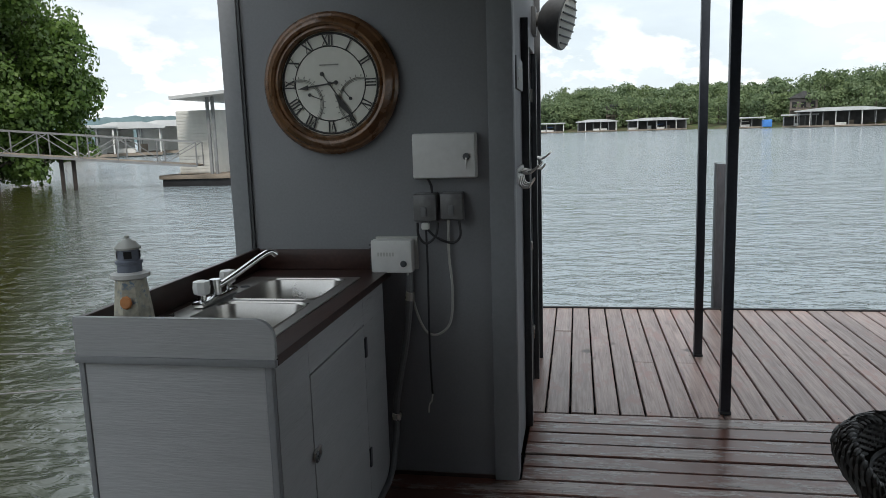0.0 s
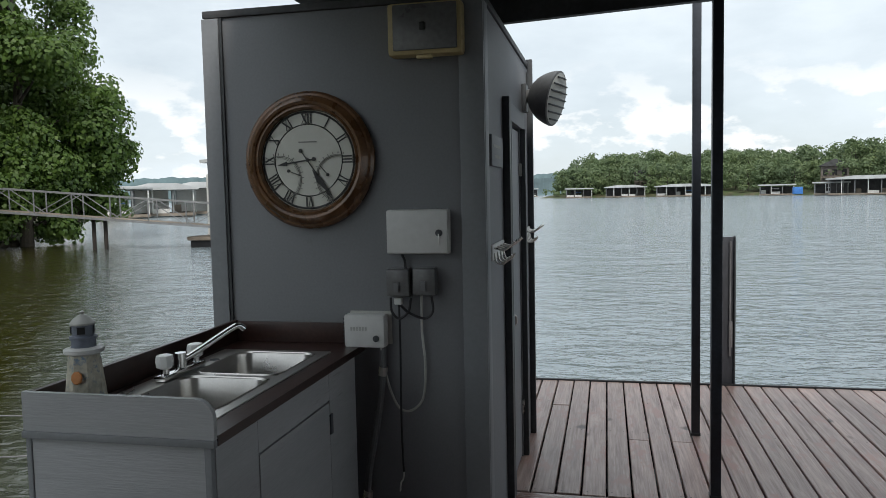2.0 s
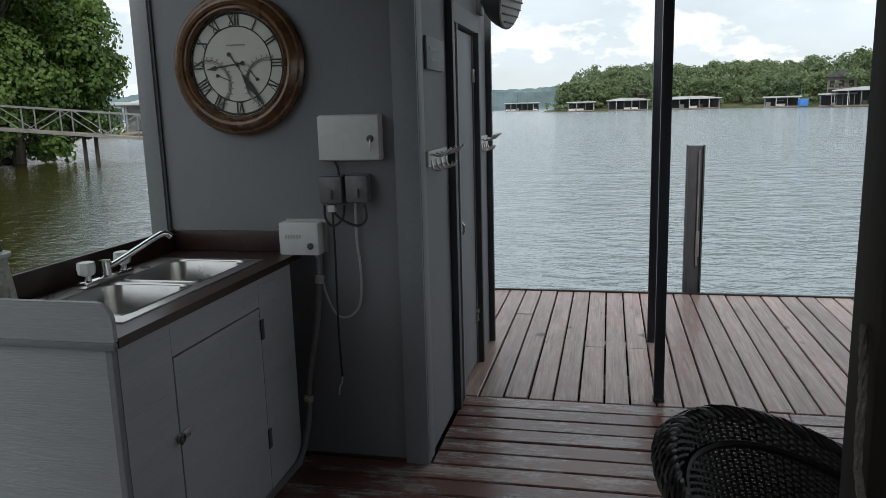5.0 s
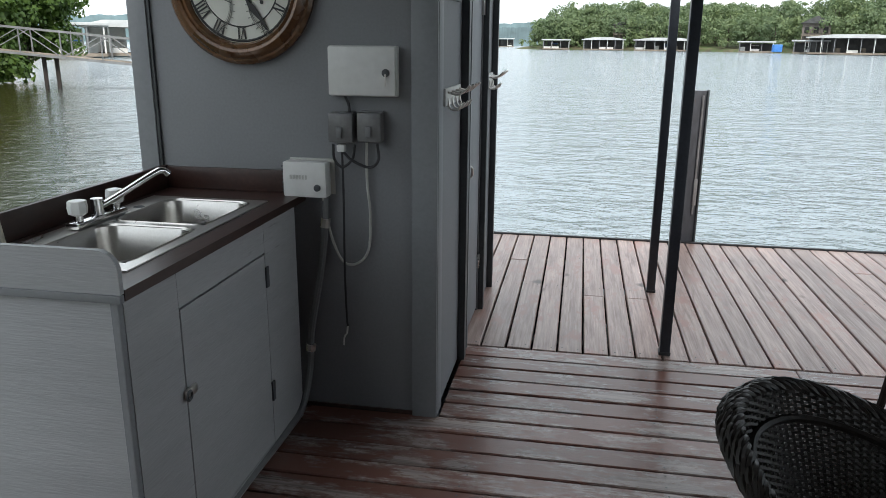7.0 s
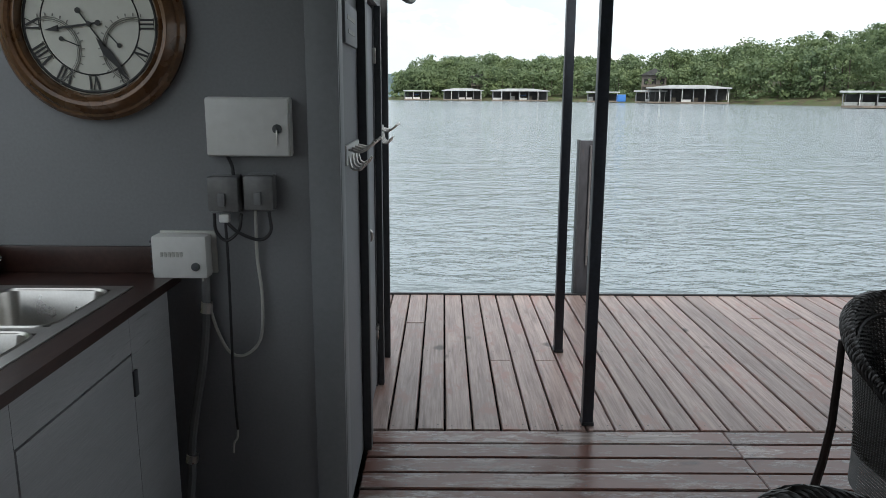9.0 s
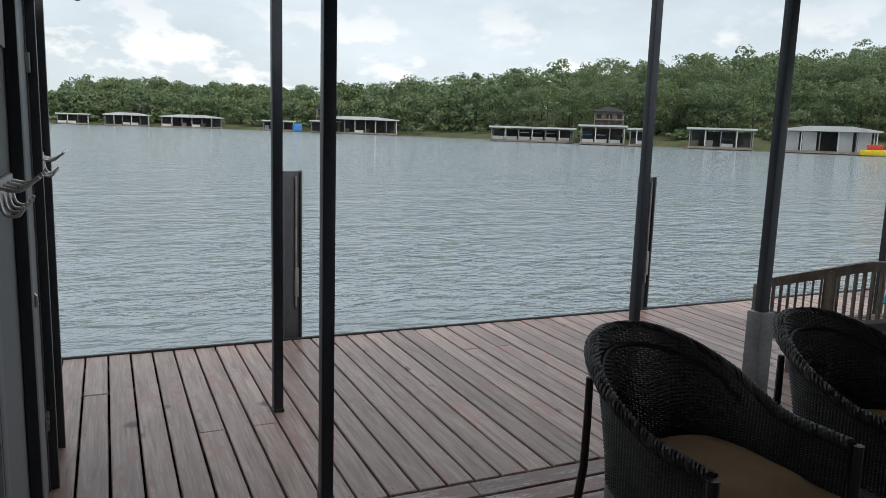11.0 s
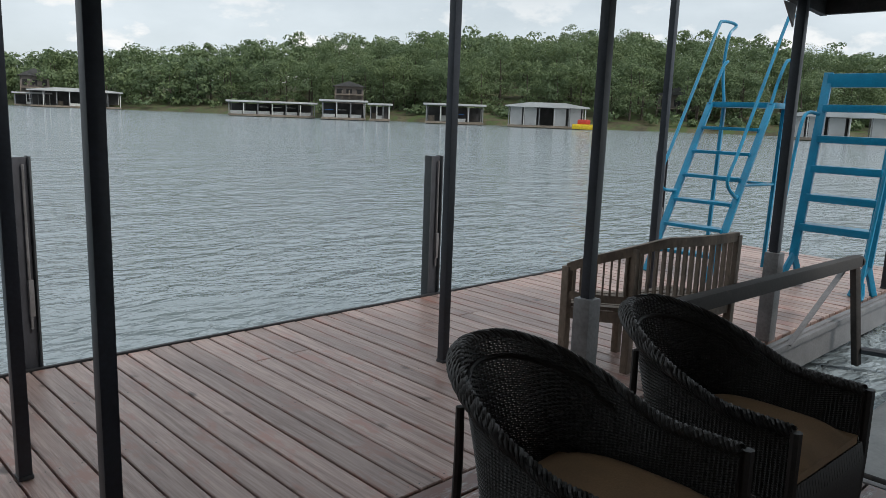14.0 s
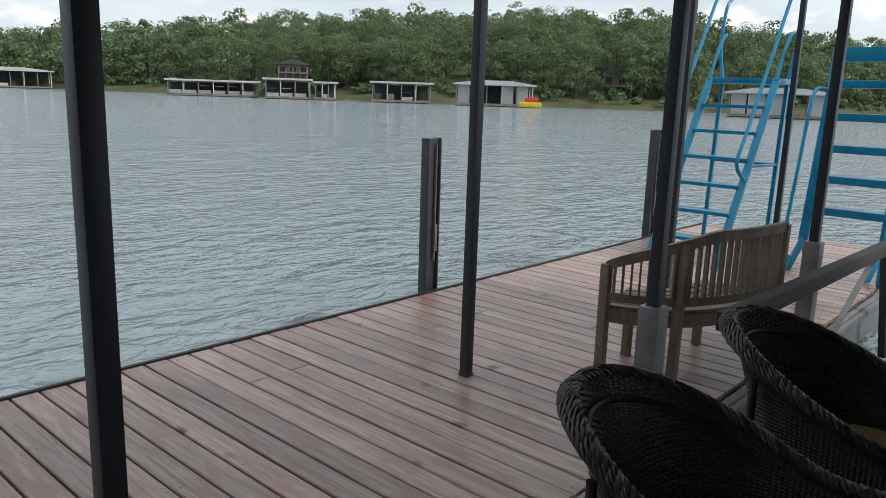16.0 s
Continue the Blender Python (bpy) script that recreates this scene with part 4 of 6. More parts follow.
part("ring", lathe(bmesh.new(), [(0.014, -0.005), (0.021, 0), (0.014, 0.005), (0.009, 0), (0.014, -0.005)], 14, Matrix.Translation((C1 + 0.014, 2.945, 0.585)) @ Euler((0, radians(90), 0)).to_matrix().to_4x4()), M_BATTEN, cd)
for z in (0.775, 0.28):
    part("hinge", B((C1 + 0.001, D1 - 0.005, z - 0.04), (C1 + 0.009, D1 + 0.022, z + 0.045), 0.002), M_BATTEN, cd)
part("edge_moulding", B((C0 - 0.004, CY0 - 0.016, CT - 0.011), (C1 + 0.018, CY0 + 0.004, CT + 0.012), 0.004), M_WALLTRIM, cab)
# raised end board with a rounded corner
out = [(C0, CT + 0.013), (C1 + 0.015, CT + 0.013), (C1 + 0.015, CT + 0.075)]
out += [(C1 + 0.015 - 0.06 + 0.06 * math.cos(a * math.pi / 16), CT + 0.075 + 0.06 * math.sin(a * math.pi / 16)) for a in range(1, 9)]
out += [(C0, CT + 0.135)]
bm = prism(bmesh.new(), out, 0.018, Matrix.Translation((0, CY0 + 0.008, 0)) @ Euler((radians(90), 0, 0)).to_matrix().to_4x4())
part("end_board", bm, M_CAB, cab)

# worktop with a cut for the sink
top = thing("worktop", (-0.04, 3.3, CT), "dark brown sealed worktop with upstands", "worktop")
S0, S1, SY0, SY1 = -0.285, 0.195, 2.83, 3.80
bm = bmesh.new()
TX0, TX1, TY0, TY1 = C0 + 0.005, C1 + 0.016, CY0 + 0.01, FY - 0.004
box(bm, (TX0, TY0, CT - 0.010), (S0, TY1, CT + 0.022))
box(bm, (S1, TY0, CT - 0.010), (TX1, TY1, CT + 0.022))
box(bm, (S0, TY0, CT - 0.010), (S1, SY0, CT + 0.022))
box(bm, (S0, SY1, CT - 0.010), (S1, TY1, CT + 0.022))
part("slab", bm, M_TOP, top)
part("upstand", B((C0 - 0.018, CY0 + 0.012, CT - 0.01), (C0 + 0.004, FY - 0.002, CT + 0.125), 0.004), M_TOP, top)
part("upstand", B((C0 + 0.006, FY - 0.022, CT + 0.0225), (C1 - 0.06, FY - 0.003, CT + 0.122), 0.004), M_TOP, top)

sink = thing("double_sink", (-0.05, 3.33, CT), "stainless steel double-bowl drop-in sink", "sink")


def bowl(b, x0, x1, y0, y1, z, depth, r=0.06):
    """A deep rounded basin, open on top, with its lip."""
    def ring(ins, zz, rr):
        pts = []
        for cx, cy2, a0 in ((x1 - ins - rr, y1 - ins - rr, 0), (x0 + ins + rr, y1 - ins - rr, 90), (x0 + ins + rr, y0 + ins + rr, 180), (x1 - ins - rr, y0 + ins + rr, 270)):
            for k in range(6):
                a = radians(a0 + 18 * k)
                pts.append(b.verts.new((cx + rr * math.cos(a), cy2 + rr * math.sin(a), zz)))
        return pts
    rs = [ring(-0.006, z, r + 0.006), ring(0.0, z + 0.004, r), ring(0.006, z - 0.004, r), ring(0.018, z - depth + 0.03, r * 0.9), ring(0.045, z - depth, r * 0.7)]
    for p, q in zip(rs, rs[1:]):
        for k in range(24):
            b.faces.new((p[k], q[k], q[(k + 1) % 24], p[(k + 1) % 24]))
    b.faces.new(rs[-1][::-1])
    return b


ZS = CT + 0.027
BX0, BX1 = -0.200, 0.168
part("basin", bowl(bmesh.new(), BX0, BX1, 2.875, 3.315, ZS, 0.17), M_STEEL, sink)
part("basin", bowl(bmesh.new(), BX0, BX1, 3.365, 3.775, ZS, 0.17), M_STEEL, sink)
bm = bmesh.new()
for lo, hi in (((-0.305, 2.81), (BX0 + 0.004, 3.825)), ((BX1 - 0.004, 2.81), (0.215, 3.825)), ((BX0 + 0.004, 2.81), (BX1 - 0.004, 2.882)), ((BX0 + 0.004, 3.31), (BX1 - 0.004, 3.37)), ((BX0 + 0.004, 3.77), (BX1 - 0.004, 3.825))):
    box(bm, (*lo, CT + 0.0225), (*hi, ZS))
part("deck_plate", bm, M_STEEL, sink)
part("drain", lathe(bmesh.new(), [(0.045, ZS - 0.1695), (0.04, ZS - 0.166), (0.0, ZS - 0.168)], 18, Matrix.Translation((-0.03, 3.58, 0))), M_CHROME, sink)
part("tap_hole", lathe(bmesh.new(), [(0.0, ZS + 0.002), (0.02, ZS + 0.002), (0.022, ZS + 0.0005)], 16, Matrix.Translation((-0.235, 3.60, 0))), M_BATTEN, sink)

tap = thing("mixer_tap", (-0.24, 3.34, ZS), "chrome mixer tap with two clear knobs", "tap")
part("base_plate", B((-0.268, 3.20, ZS + 0.001), (-0.215, 3.50, ZS + 0.026), 0.01), M_CHROME, tap)
part("stem", T([(-0.241, 3.35, ZS + 0.02), (-0.241, 3.35, ZS + 0.085)], 0.022, 16), M_CHROME, tap)
part("spout", T(smooth_pts([(-0.241, 3.35, ZS + 0.05), (-0.19, 3.40, ZS + 0.085), (-0.10, 3.50, ZS + 0.155), (-0.075, 3.53, ZS + 0.165), (-0.06, 3.545, ZS + 0.150)], 5), 0.013, 12), M_CHROME, tap)
for y in (3.24, 3.46):
    kn = part("knob_stem", T([(-0.241, y, ZS + 0.02), (-0.241, y, ZS + 0.045)], 0.016, 12), M_CHROME, tap)
    b = bmesh.new()
    prof = [(0.018, 0.045), (0.030, 0.052), (0.033, 0.075), (0.030, 0.098), (0.015, 0.102), (0.0, 0.102)]
    lathe(b, prof, 24, Matrix.Translation((-0.241, y, ZS)))
    for v in b.verts:
        a = math.atan2(v.co.y - y, v.co.x + 0.241)
        f = 1 + 0.06 * math.cos(8 * a)
        v.co.x, v.co.y = -0.241 + (v.co.x + 0.241) * f, y + (v.co.y - y) * f
    part("knob", b, M_ACRYL, kn, "clear ribbed acrylic knob")

# lighthouse ornament on the worktop's corner
LX, LY, LZ = -0.245, 2.80, CT + 0.0225
lh = thing("lighthouse_ornament", (LX, LY, LZ), "small painted lighthouse ornament with grey roof on the worktop", "ornament")
M_LHPAINT = mat("painted_lighthouse_panels", (0.50, 0.47, 0.38), 0.5, var=0.3, scale=16, fine=60, dirt=(0.16, 0.24, 0.34), dirt_at=0.54)
part("tower", lathe(bmesh.new(), [(0.068, 0.0), (0.07, 0.008), (0.060, 0.10), (0.048, 0.205)], 8, Matrix.Translation((LX, LY, LZ))), M_LHPAINT, lh)
part("flower", lathe(bmesh.new(), [(0.022, 0), (0.018, 0.004), (0, 0.005)], 9, Matrix.Translation((LX + 0.012, LY - 0.056, LZ + 0.135)) @ Euler((radians(82), 0, 0)).to_matrix().to_4x4()), mat("orange_paint", (0.5, 0.2, 0.06), 0.6), lh, "orange flower")
part("gallery", lathe(bmesh.new(), [(0.048, 0.203), (0.062, 0.210), (0.062, 0.222), (0.05, 0.226), (0.040, 0.228)], 16, Matrix.Translation((LX, LY, LZ))), M_WHITE, lh)
part("lantern", lathe(bmesh.new(), [(0.038, 0.226), (0.038, 0.252), (0.043, 0.254), (0.043, 0.262), (0.034, 0.266), (0.034, 0.30), (0.0, 0.301)], 12, Matrix.Translation((LX, LY, LZ))), mat("blue_grey_ornament", (0.17, 0.19, 0.24), 0.5), lh)
for a in range(4):
    m_ = Matrix.Translation((LX, LY, LZ)) @ Matrix.Rotation(a * math.pi / 2 + 0.5, 4, "Z")
    part("window_pane", B((-0.012, -0.036, 0.272), (0.012, -0.0345, 0.295), 0.0, m_), M_INK, lh)
part("roof", lathe(bmesh.new(), [(0.0, 0.299), (0.040, 0.300), (0.040, 0.306), (0.026, 0.322), (0.006, 0.334), (0.008, 0.342), (0.0, 0.346)], 12, Matrix.Translation((LX, LY, LZ))), M_BEIGE, lh)
part("spigot", T([(LX + 0.05, LY - 0.01, LZ + 0.055), (LX + 0.085, LY - 0.012, LZ + 0.058)], 0.006, 8), M_WHITE, lh)

# small scrap of weed by the cabinet's foot
bm = bmesh.new()
random.seed(4)
for k in range(9):
    p = Vector((-0.10 + random.uniform(-0.04, 0.07), CY0 - 0.09 + random.uniform(-0.03, 0.03), 0.0))
    tube(bm, [p, p + Vector((random.uniform(-0.03, 0.03), random.uniform(-0.02, 0.02), 0.03)), p + Vector((random.uniform(-0.04, 0.04), random.uniform(-0.03, 0.03), 0.055))], 0.009, 6)
solo("rope_scrap", bm, M_BLACK, "small dark scrap of knotted rope on the deck", "rope", base=(-0.10, CY0 - 0.09, 0))


# ---------------- roof, posts, piles ----------------
# unseen wall, added behind the camera to keep light off the shed front
solo("wall_rear", B((-0.46, -2.3, 0.0), (5.4, -2.2, 2.86)), M_WALL, "unseen plain grey wall added to block light from behind", "wall", kind="structure")

bm = bmesh.new()
# the roof's unseen rear stretch is added to darken the space below
RY0, RY1 = -8.0, 5.08
ZL = [(-0.25, 2.66), (0.8, 2.71), (2.1, 2.765), (6.1, 2.625), (7.70, 2.535)]
for (xa, za), (xb, zb) in zip(ZL, ZL[1:]):
    vs = [bm.verts.new(p) for p in ((xa, RY0, za + 0.16), (xb, RY0, zb + 0.16), (xb, RY1, zb + 0.16), (xa, RY1, za + 0.16), (xa, RY0, za + 0.20), (xb, RY0, zb + 0.20), (xb, RY1, zb + 0.20), (xa, RY1, za + 0.20))]
    for q in ((0, 3, 2, 1), (4, 5, 6, 7), (0, 1, 5, 4), (1, 2, 6, 5), (2, 3, 7, 6), (3, 0, 4, 7)):
        bm.faces.new([vs[i] for i in q])
solo("ceiling", bm, M_ROOF, "dark underside of the dock's metal roof", "roof", kind="structure", smooth=False)
bm = bmesh.new()
for (xa, za), (xb, zb) in zip(ZL, ZL[1:]):
    bar(bm, (xa, RY1, za + 0.08), (xb, RY1, zb + 0.08), 0.05, 0.16)
    for y in (2.2, -0.6, -3.4, -6.2):
        bar(bm, (xa, y, za + 0.09), (xb, y, zb + 0.09), 0.05, 0.13)
bar(bm, (7.68, RY0, 2.61), (7.68, RY1, 2.61), 0.05, 0.14)
for x, z in ((0.55, 2.70), (2.1, 2.765), (4.3, 2.69), (6.1, 2.625)):
    bar(bm, (x, RY0, z + 0.13), (x, RY1 - 0.03, z + 0.13), 0.06, 0.06)
solo("roof_beams", bm, M_ROOF, "dark steel beams under the dock roof", "beam", kind="structure", smooth=False)
gus = prism(bmesh.new(), [(0, 0), (0.22, 0.0), (0.20, -0.17)], 0.012, Matrix.Translation((7.0, 5.12, 2.57)) @ Euler((radians(90), 0, 0)).to_matrix().to_4x4())
solo("corner_gusset", gus, M_GALV, "pale steel gusset at the roof's corner post", "bracket", base=(7.0, 5.12, 2.5))

bl = thing("roof_light", (7.2, 3.8, 2.35), "clear jar-shaped dock light under the roof", "lamp")
part("cap", lathe(bmesh.new(), [(0.0, 0.33), (0.05, 0.33), (0.05, 0.20), (0.062, 0.19), (0.062, 0.16), (0.05, 0.15)], 16, Matrix.Translation((7.2, 3.8, 2.35))), M_BATTEN, bl)
part("jar", lathe(bmesh.new(), [(0.05, 0.155), (0.052, 0.05), (0.04, 0.015), (0.0, 0.0)], 16, Matrix.Translation((7.2, 3.8, 2.35))), M_GLASS, bl, "clear glass jar")
part("bulb", lathe(bmesh.new(), [(0.014, 0.15), (0.028, 0.09), (0.02, 0.06), (0.0, 0.052)], 12, Matrix.Translation((7.2, 3.8, 2.35))), M_SMOKE, bl)


def post(x, y, top, w=0.056, sleeve=0.0, base=0.0):
    th = thing("roof_post", (x, y, base), "dark navy square steel roof post" + (" in a galvanised sleeve" if sleeve else " standing on the deck"), "post", "roof posts")
    part("shaft", B((x - w / 2, y - w / 2, base + 0.001), (x + w / 2, y + w / 2, top), 0.004), M_POST, th)
    if sleeve:
        part("sleeve", B((x - w / 2 - 0.026, y - w / 2 - 0.026, base + 0.001), (x + w / 2 + 0.026, y + w / 2 + 0.026, sleeve), 0.012), M_GALV, th, "galvanised sleeve")
    else:
        part("foot_stain", B((x - w / 2 - 0.004, y - w / 2 - 0.004, base + 0.001), (x + w / 2 + 0.004, y + w / 2 + 0.004, 0.02), 0.002), M_BATTEN, th)
    return th


post(2.018, 5.01, 2.84)
post(2.035, 6.13, 4.2)
post(4.535, 4.955, 4.2, 0.056, 0.70)
post(4.60, 6.13, 4.2)
post(6.98, 4.96, 2.64, 0.062, 0.70)
post(7.23, 6.14, 4.2)
post(9.85, 6.14, 4.2)
post(9.95, 4.97, 4.2)


def pile(x, y, top):
    th = thing("mooring_pile", (x, y, Z_WATER - 1.2), "dark steel channel pile at the deck's edge", "pile", "mooring piles")
    z0 = Z_WATER - 1.2
    part("web", B((x - 0.062, y - 0.012, z0), (x + 0.062, y + 0.012, top), 0.003), M_PILE, th, "grey worn face")
    part("flange", B((x - 0.075, y - 0.045, z0), (x - 0.0625, y + 0.045, top + 0.006), 0.003), M_BATTEN, th)
    part("flange", B((x + 0.0625, y - 0.045, z0), (x + 0.075, y + 0.045, top + 0.006), 0.003), M_BATTEN, th)
    part("guide_rod", T([(x + 0.03, y - 0.03, 0.25), (x + 0.03, y - 0.03, top - 0.04)], 0.009, 8), M_GALV, th)
    ck = part("cleat_bracket", B((x + 0.02, y - 0.045, 0.33), (x + 0.05, y - 0.013, 0.56), 0.004), M_GALV, th)
    return th


pile(2.46, 7.65, 1.31)
pile(5.88, 7.65, 1.27)
pile(9.88, 7.66, 1.28)

# timber post with rope near the start of the walk
tp = thing("timber_post", (2.18, 2.02, 0), "dark stained square timber post with rope wound round it", "post")
part("shaft", B((2.115, 1.955, 0), (2.245, 2.085, 2.86), 0.006), M_TIMBER, tp)


def rope_path(pts, r=0.006):
    base = smooth_pts(pts, 10)
    b = bmesh.new()
    for ph in (0, math.pi * 2 / 3, math.pi * 4 / 3):
        q = []
        for i, p in enumerate(base):
            d = (base[min(i + 1, len(base) - 1)] - base[max(i - 1, 0)]).normalized()
            u = d.orthogonal().normalized()
            v = d.cross(u)
            a = i * 0.75 + ph
            q.append(p + (u * math.cos(a) + v * math.sin(a)) * r * 0.55)
        tube(b, q, r * 0.62, 5)
    return b


solo("rope", rope_path([(2.105, 1.99, 1.34), (2.095, 1.945, 1.25), (2.100, 1.94, 1.10), (2.150, 1.942, 0.99), (2.210, 1.942, 0.955), (2.260, 1.95, 0.95)]), M_ROPE, "grey rope looped round the timber post", "rope", base=(2.105, 1.99, 1.0))
solo("rope", rope_path([(2.110, 1.944, 1.72), (2.160, 1.942, 1.66), (2.220, 1.942, 1.60), (2.255, 1.945, 1.585)]), M_ROPE, "grey rope tied high on the timber post", "rope", base=(2.110, 1.944, 1.6))
solo("rope", rope_path([(2.105, 1.99, 1.95), (2.092, 1.95, 1.88), (2.100, 1.945, 1.80), (2.108, 1.944, 1.74)], 0.012), M_BLACK, "dark rope knot on the timber post", "rope", base=(2.105, 1.99, 1.7))
by = thing("mooring_buoy", (2.170, 1.87, 0.66), "dark teal vinyl fender hung on the timber post", "fender")
part("float", lathe(bmesh.new(), [(0.0, 0.0), (0.05, 0.01), (0.085, 0.06), (0.09, 0.12), (0.075, 0.20), (0.04, 0.245), (0.022, 0.255), (0.0, 0.255)], 20, Matrix.Translation((2.170, 1.865, 0.66))), M_BUOY, by)
part("neck", T([(2.170, 1.865, 0.91), (2.170, 1.90, 0.955)], 0.014, 10), M_BEIGE, by)


# ---------------- wicker chairs ----------------
def chair_path(u):
    """Plan of the chair's shell at u from 0 (arm end) over the back to 1 (other arm end): place, outward way, and how far it is back."""
    hw, side, dep = 0.325, 0.41, 0.32
    arc = math.pi * (hw + dep) / 2
    total = 2 * side + arc
    s = u * total
    if s < side:
        return Vector((-hw, -0.35 + s, 0)), Vector((-1, 0, 0)), 0.0
    if s > side + arc:
        return Vector((hw, 0.06 - (s - side - arc), 0)), Vector((1, 0, 0)), 0.0
    a = math.pi * (s - side) / arc
    p = Vector((-hw * math.cos(a), 0.06 + dep * math.sin(a), 0))
    return p, Vector((-math.cos(a) / hw, math.sin(a) / dep, 0)).normalized(), math.sin(a)


def rim_z(u):
    k = min(1.0, max(0.0, (0.5 - abs(u - 0.5)) / 0.5))
    e = min(1.0, max(0.0, (k - 0.24) / 0.72))
    return 0.590 + 0.248 * (e * e * (3 - 2 * e))


def shell(u, v):
    """A place on the woven shell; v from 0 at the seat frame to 1 at the rim."""
    p, o, back = chair_path(u)
    z0, z1 = 0.30, rim_z(u)
    z = z0 + (z1 - z0) * v
    lean = (0.03 + 0.15 * back) * max(0.0, (z - 0.32) / 0.58) ** 1.2
    return p + Vector((o.x * lean * 0.45, o.y * lean, z)), o


def wicker_chair():
    th = thing("wicker_armchair", (0, 0, 0), "dark brown woven wicker armchair with a tan seat cushion", "chair", "wicker chairs on the deck")
    nu, nv = 112, 62
    b = bmesh.new()
    for i in range(0, nu + 1):
        u = i / nu
        tube(b, [shell(u, k / 7)[0] for k in range(8)], 0.0054, 4, caps=False)
    tagged(part("stake_lattice", b, M_WICKER, th), kind="stuff")
    b = bmesh.new()
    for j in range(nv):
        v = (j + 0.5) / nv
        ring = []
        for i in range(nu * 1 + 1):
            p, o = shell(i / nu, v)
            ring.append(p + o * (0.0045 if (i + j) % 2 else -0.0045))
        tube(b, ring, 0.0053, 4, caps=False)
    w = part("weave", b, M_WICKER, th)
    tagged(w, kind="stuff")
    # plaited roll along the rim
    b = bmesh.new()
    n = 150
    for ph in range(15):
        pts, row = [], ph // 5
        for i in range(n + 1):
            u = i / n
            p, o = shell(u, 1.0)
            bk = chair_path(u)[2]
            p = p + o * (0.015 * row * bk) - Vector((0, 0, 0.005 * row * row * bk))
            a = i * 0.85 + ph * math.pi * 0.4
            up = Vector((0, 0, 1))
            pts.append(p + (o * math.cos(a) + up * math.sin(a)) * (0.019 - 0.007 * min(1.0, max(0.0, (rim_z(u) - 0.61) / 0.12))) + o * 0.008)
        tube(b, pts, 0.0085, 6)
    part("rim_roll", b, M_WICKER, th, "thick plaited rim")
    ridge = []
    for i in range(41):
        u = 0.27 + 0.46 * i / 40
        p, o = shell(u, 0.86 if 2 < i < 38 else 0.80)
        ridge.append(p - o * 0.012)
    part("inner_ridge", T(ridge, 0.011, 6), M_WICKER, th)
    for sx in (-1, 1):
        ex = sx * 0.350
        part("arm_post", T([(ex, -0.365, 0.0), (ex, -0.37, 0.31), (ex, -0.365, 0.595)], [0.019, 0.020, 0.022], 8), M_WICKER, th)
        part("leg", T([(sx * 0.315, 0.405, 0.0), (sx * 0.310, 0.372, 0.14), (sx * 0.305, 0.345, 0.32), (sx * 0.305, 0.34, 0.52), (sx * 0.302, 0.345, 0.70)], [0.019, 0.018, 0.017, 0.016, 0.015], 8), M_WICKER, th)
        b = bmesh.new()
        for k in range(13):
            z = 0.155 + k * 0.0125
            tube(b, [chair_path((0.5 + 0.5 * sx) - sx * 0.5 * i / 18)[0] + Vector((0, 0, z)) for i in range(19)], 0.0058, 4)
        tagged(part("side_apron", b, M_WICKER, th), kind="stuff")
    b = bmesh.new()
    for k in range(27):
        x = -0.325 + k * 0.025
        zb = 0.12 + 0.05 * math.sin(math.pi * (k + 0.5) / 27)
        tube(b, [(x, -0.372, zb), (x, -0.376, 0.30), (x, -0.36, 0.37)], 0.0115, 5)
    tagged(part("front_apron", b, M_WICKER, th), kind="stuff")
    part("seat_frame", prism(bmesh.new(), [tuple((chair_path(k / 30)[0] * 0.96).xy) for k in range(31)], 0.04, Matrix.Translation((0, 0, 0.28))), M_WICKER, th)
    b = bmesh.new()
    bmesh.ops.create_grid(b, x_segments=18, y_segments=18, size=0.5)
    prof = []
    for v in b.verts:
        x, y = v.co.x * 2, v.co.y * 2
        r = (abs(x) ** 5 + abs(y) ** 5) ** 0.2
        d = max(0.0, 1 - r)
        v.co = Vector((x * 0.300 * (1 - 0.34 * max(0.0, y) ** 2), -0.04 + y * 0.32, 0.405 + 0.06 * (1 - (1 - min(1, d * 2.2)) ** 2) + 0.006 * noise.noise((x * 2, y * 2, 0))))
    ed = [e for e in b.edges if e.is_boundary]
    r = bmesh.ops.extrude_edge_only(b, edges=ed)
    for v in [g for g in r["geom"] if isinstance(g, bmesh.types.BMVert)]:
        v.co.z = 0.322
    part("cushion", b, M_CUSHION, th, "tan canvas seat cushion")
    return th


chair = wicker_chair()
for o in chair.children:
    ORIGIN[o.name] = Vector((0, 0, 0))
chair.matrix_basis = pose(3.22, 3.97, 0, 0, 0, 2)
copy_thing(chair, pose(4.22, 3.92, 0, 0, 0, -2))
copy_thing(chair, pose(2.35, 2.42, 0, 0, 0, 47))


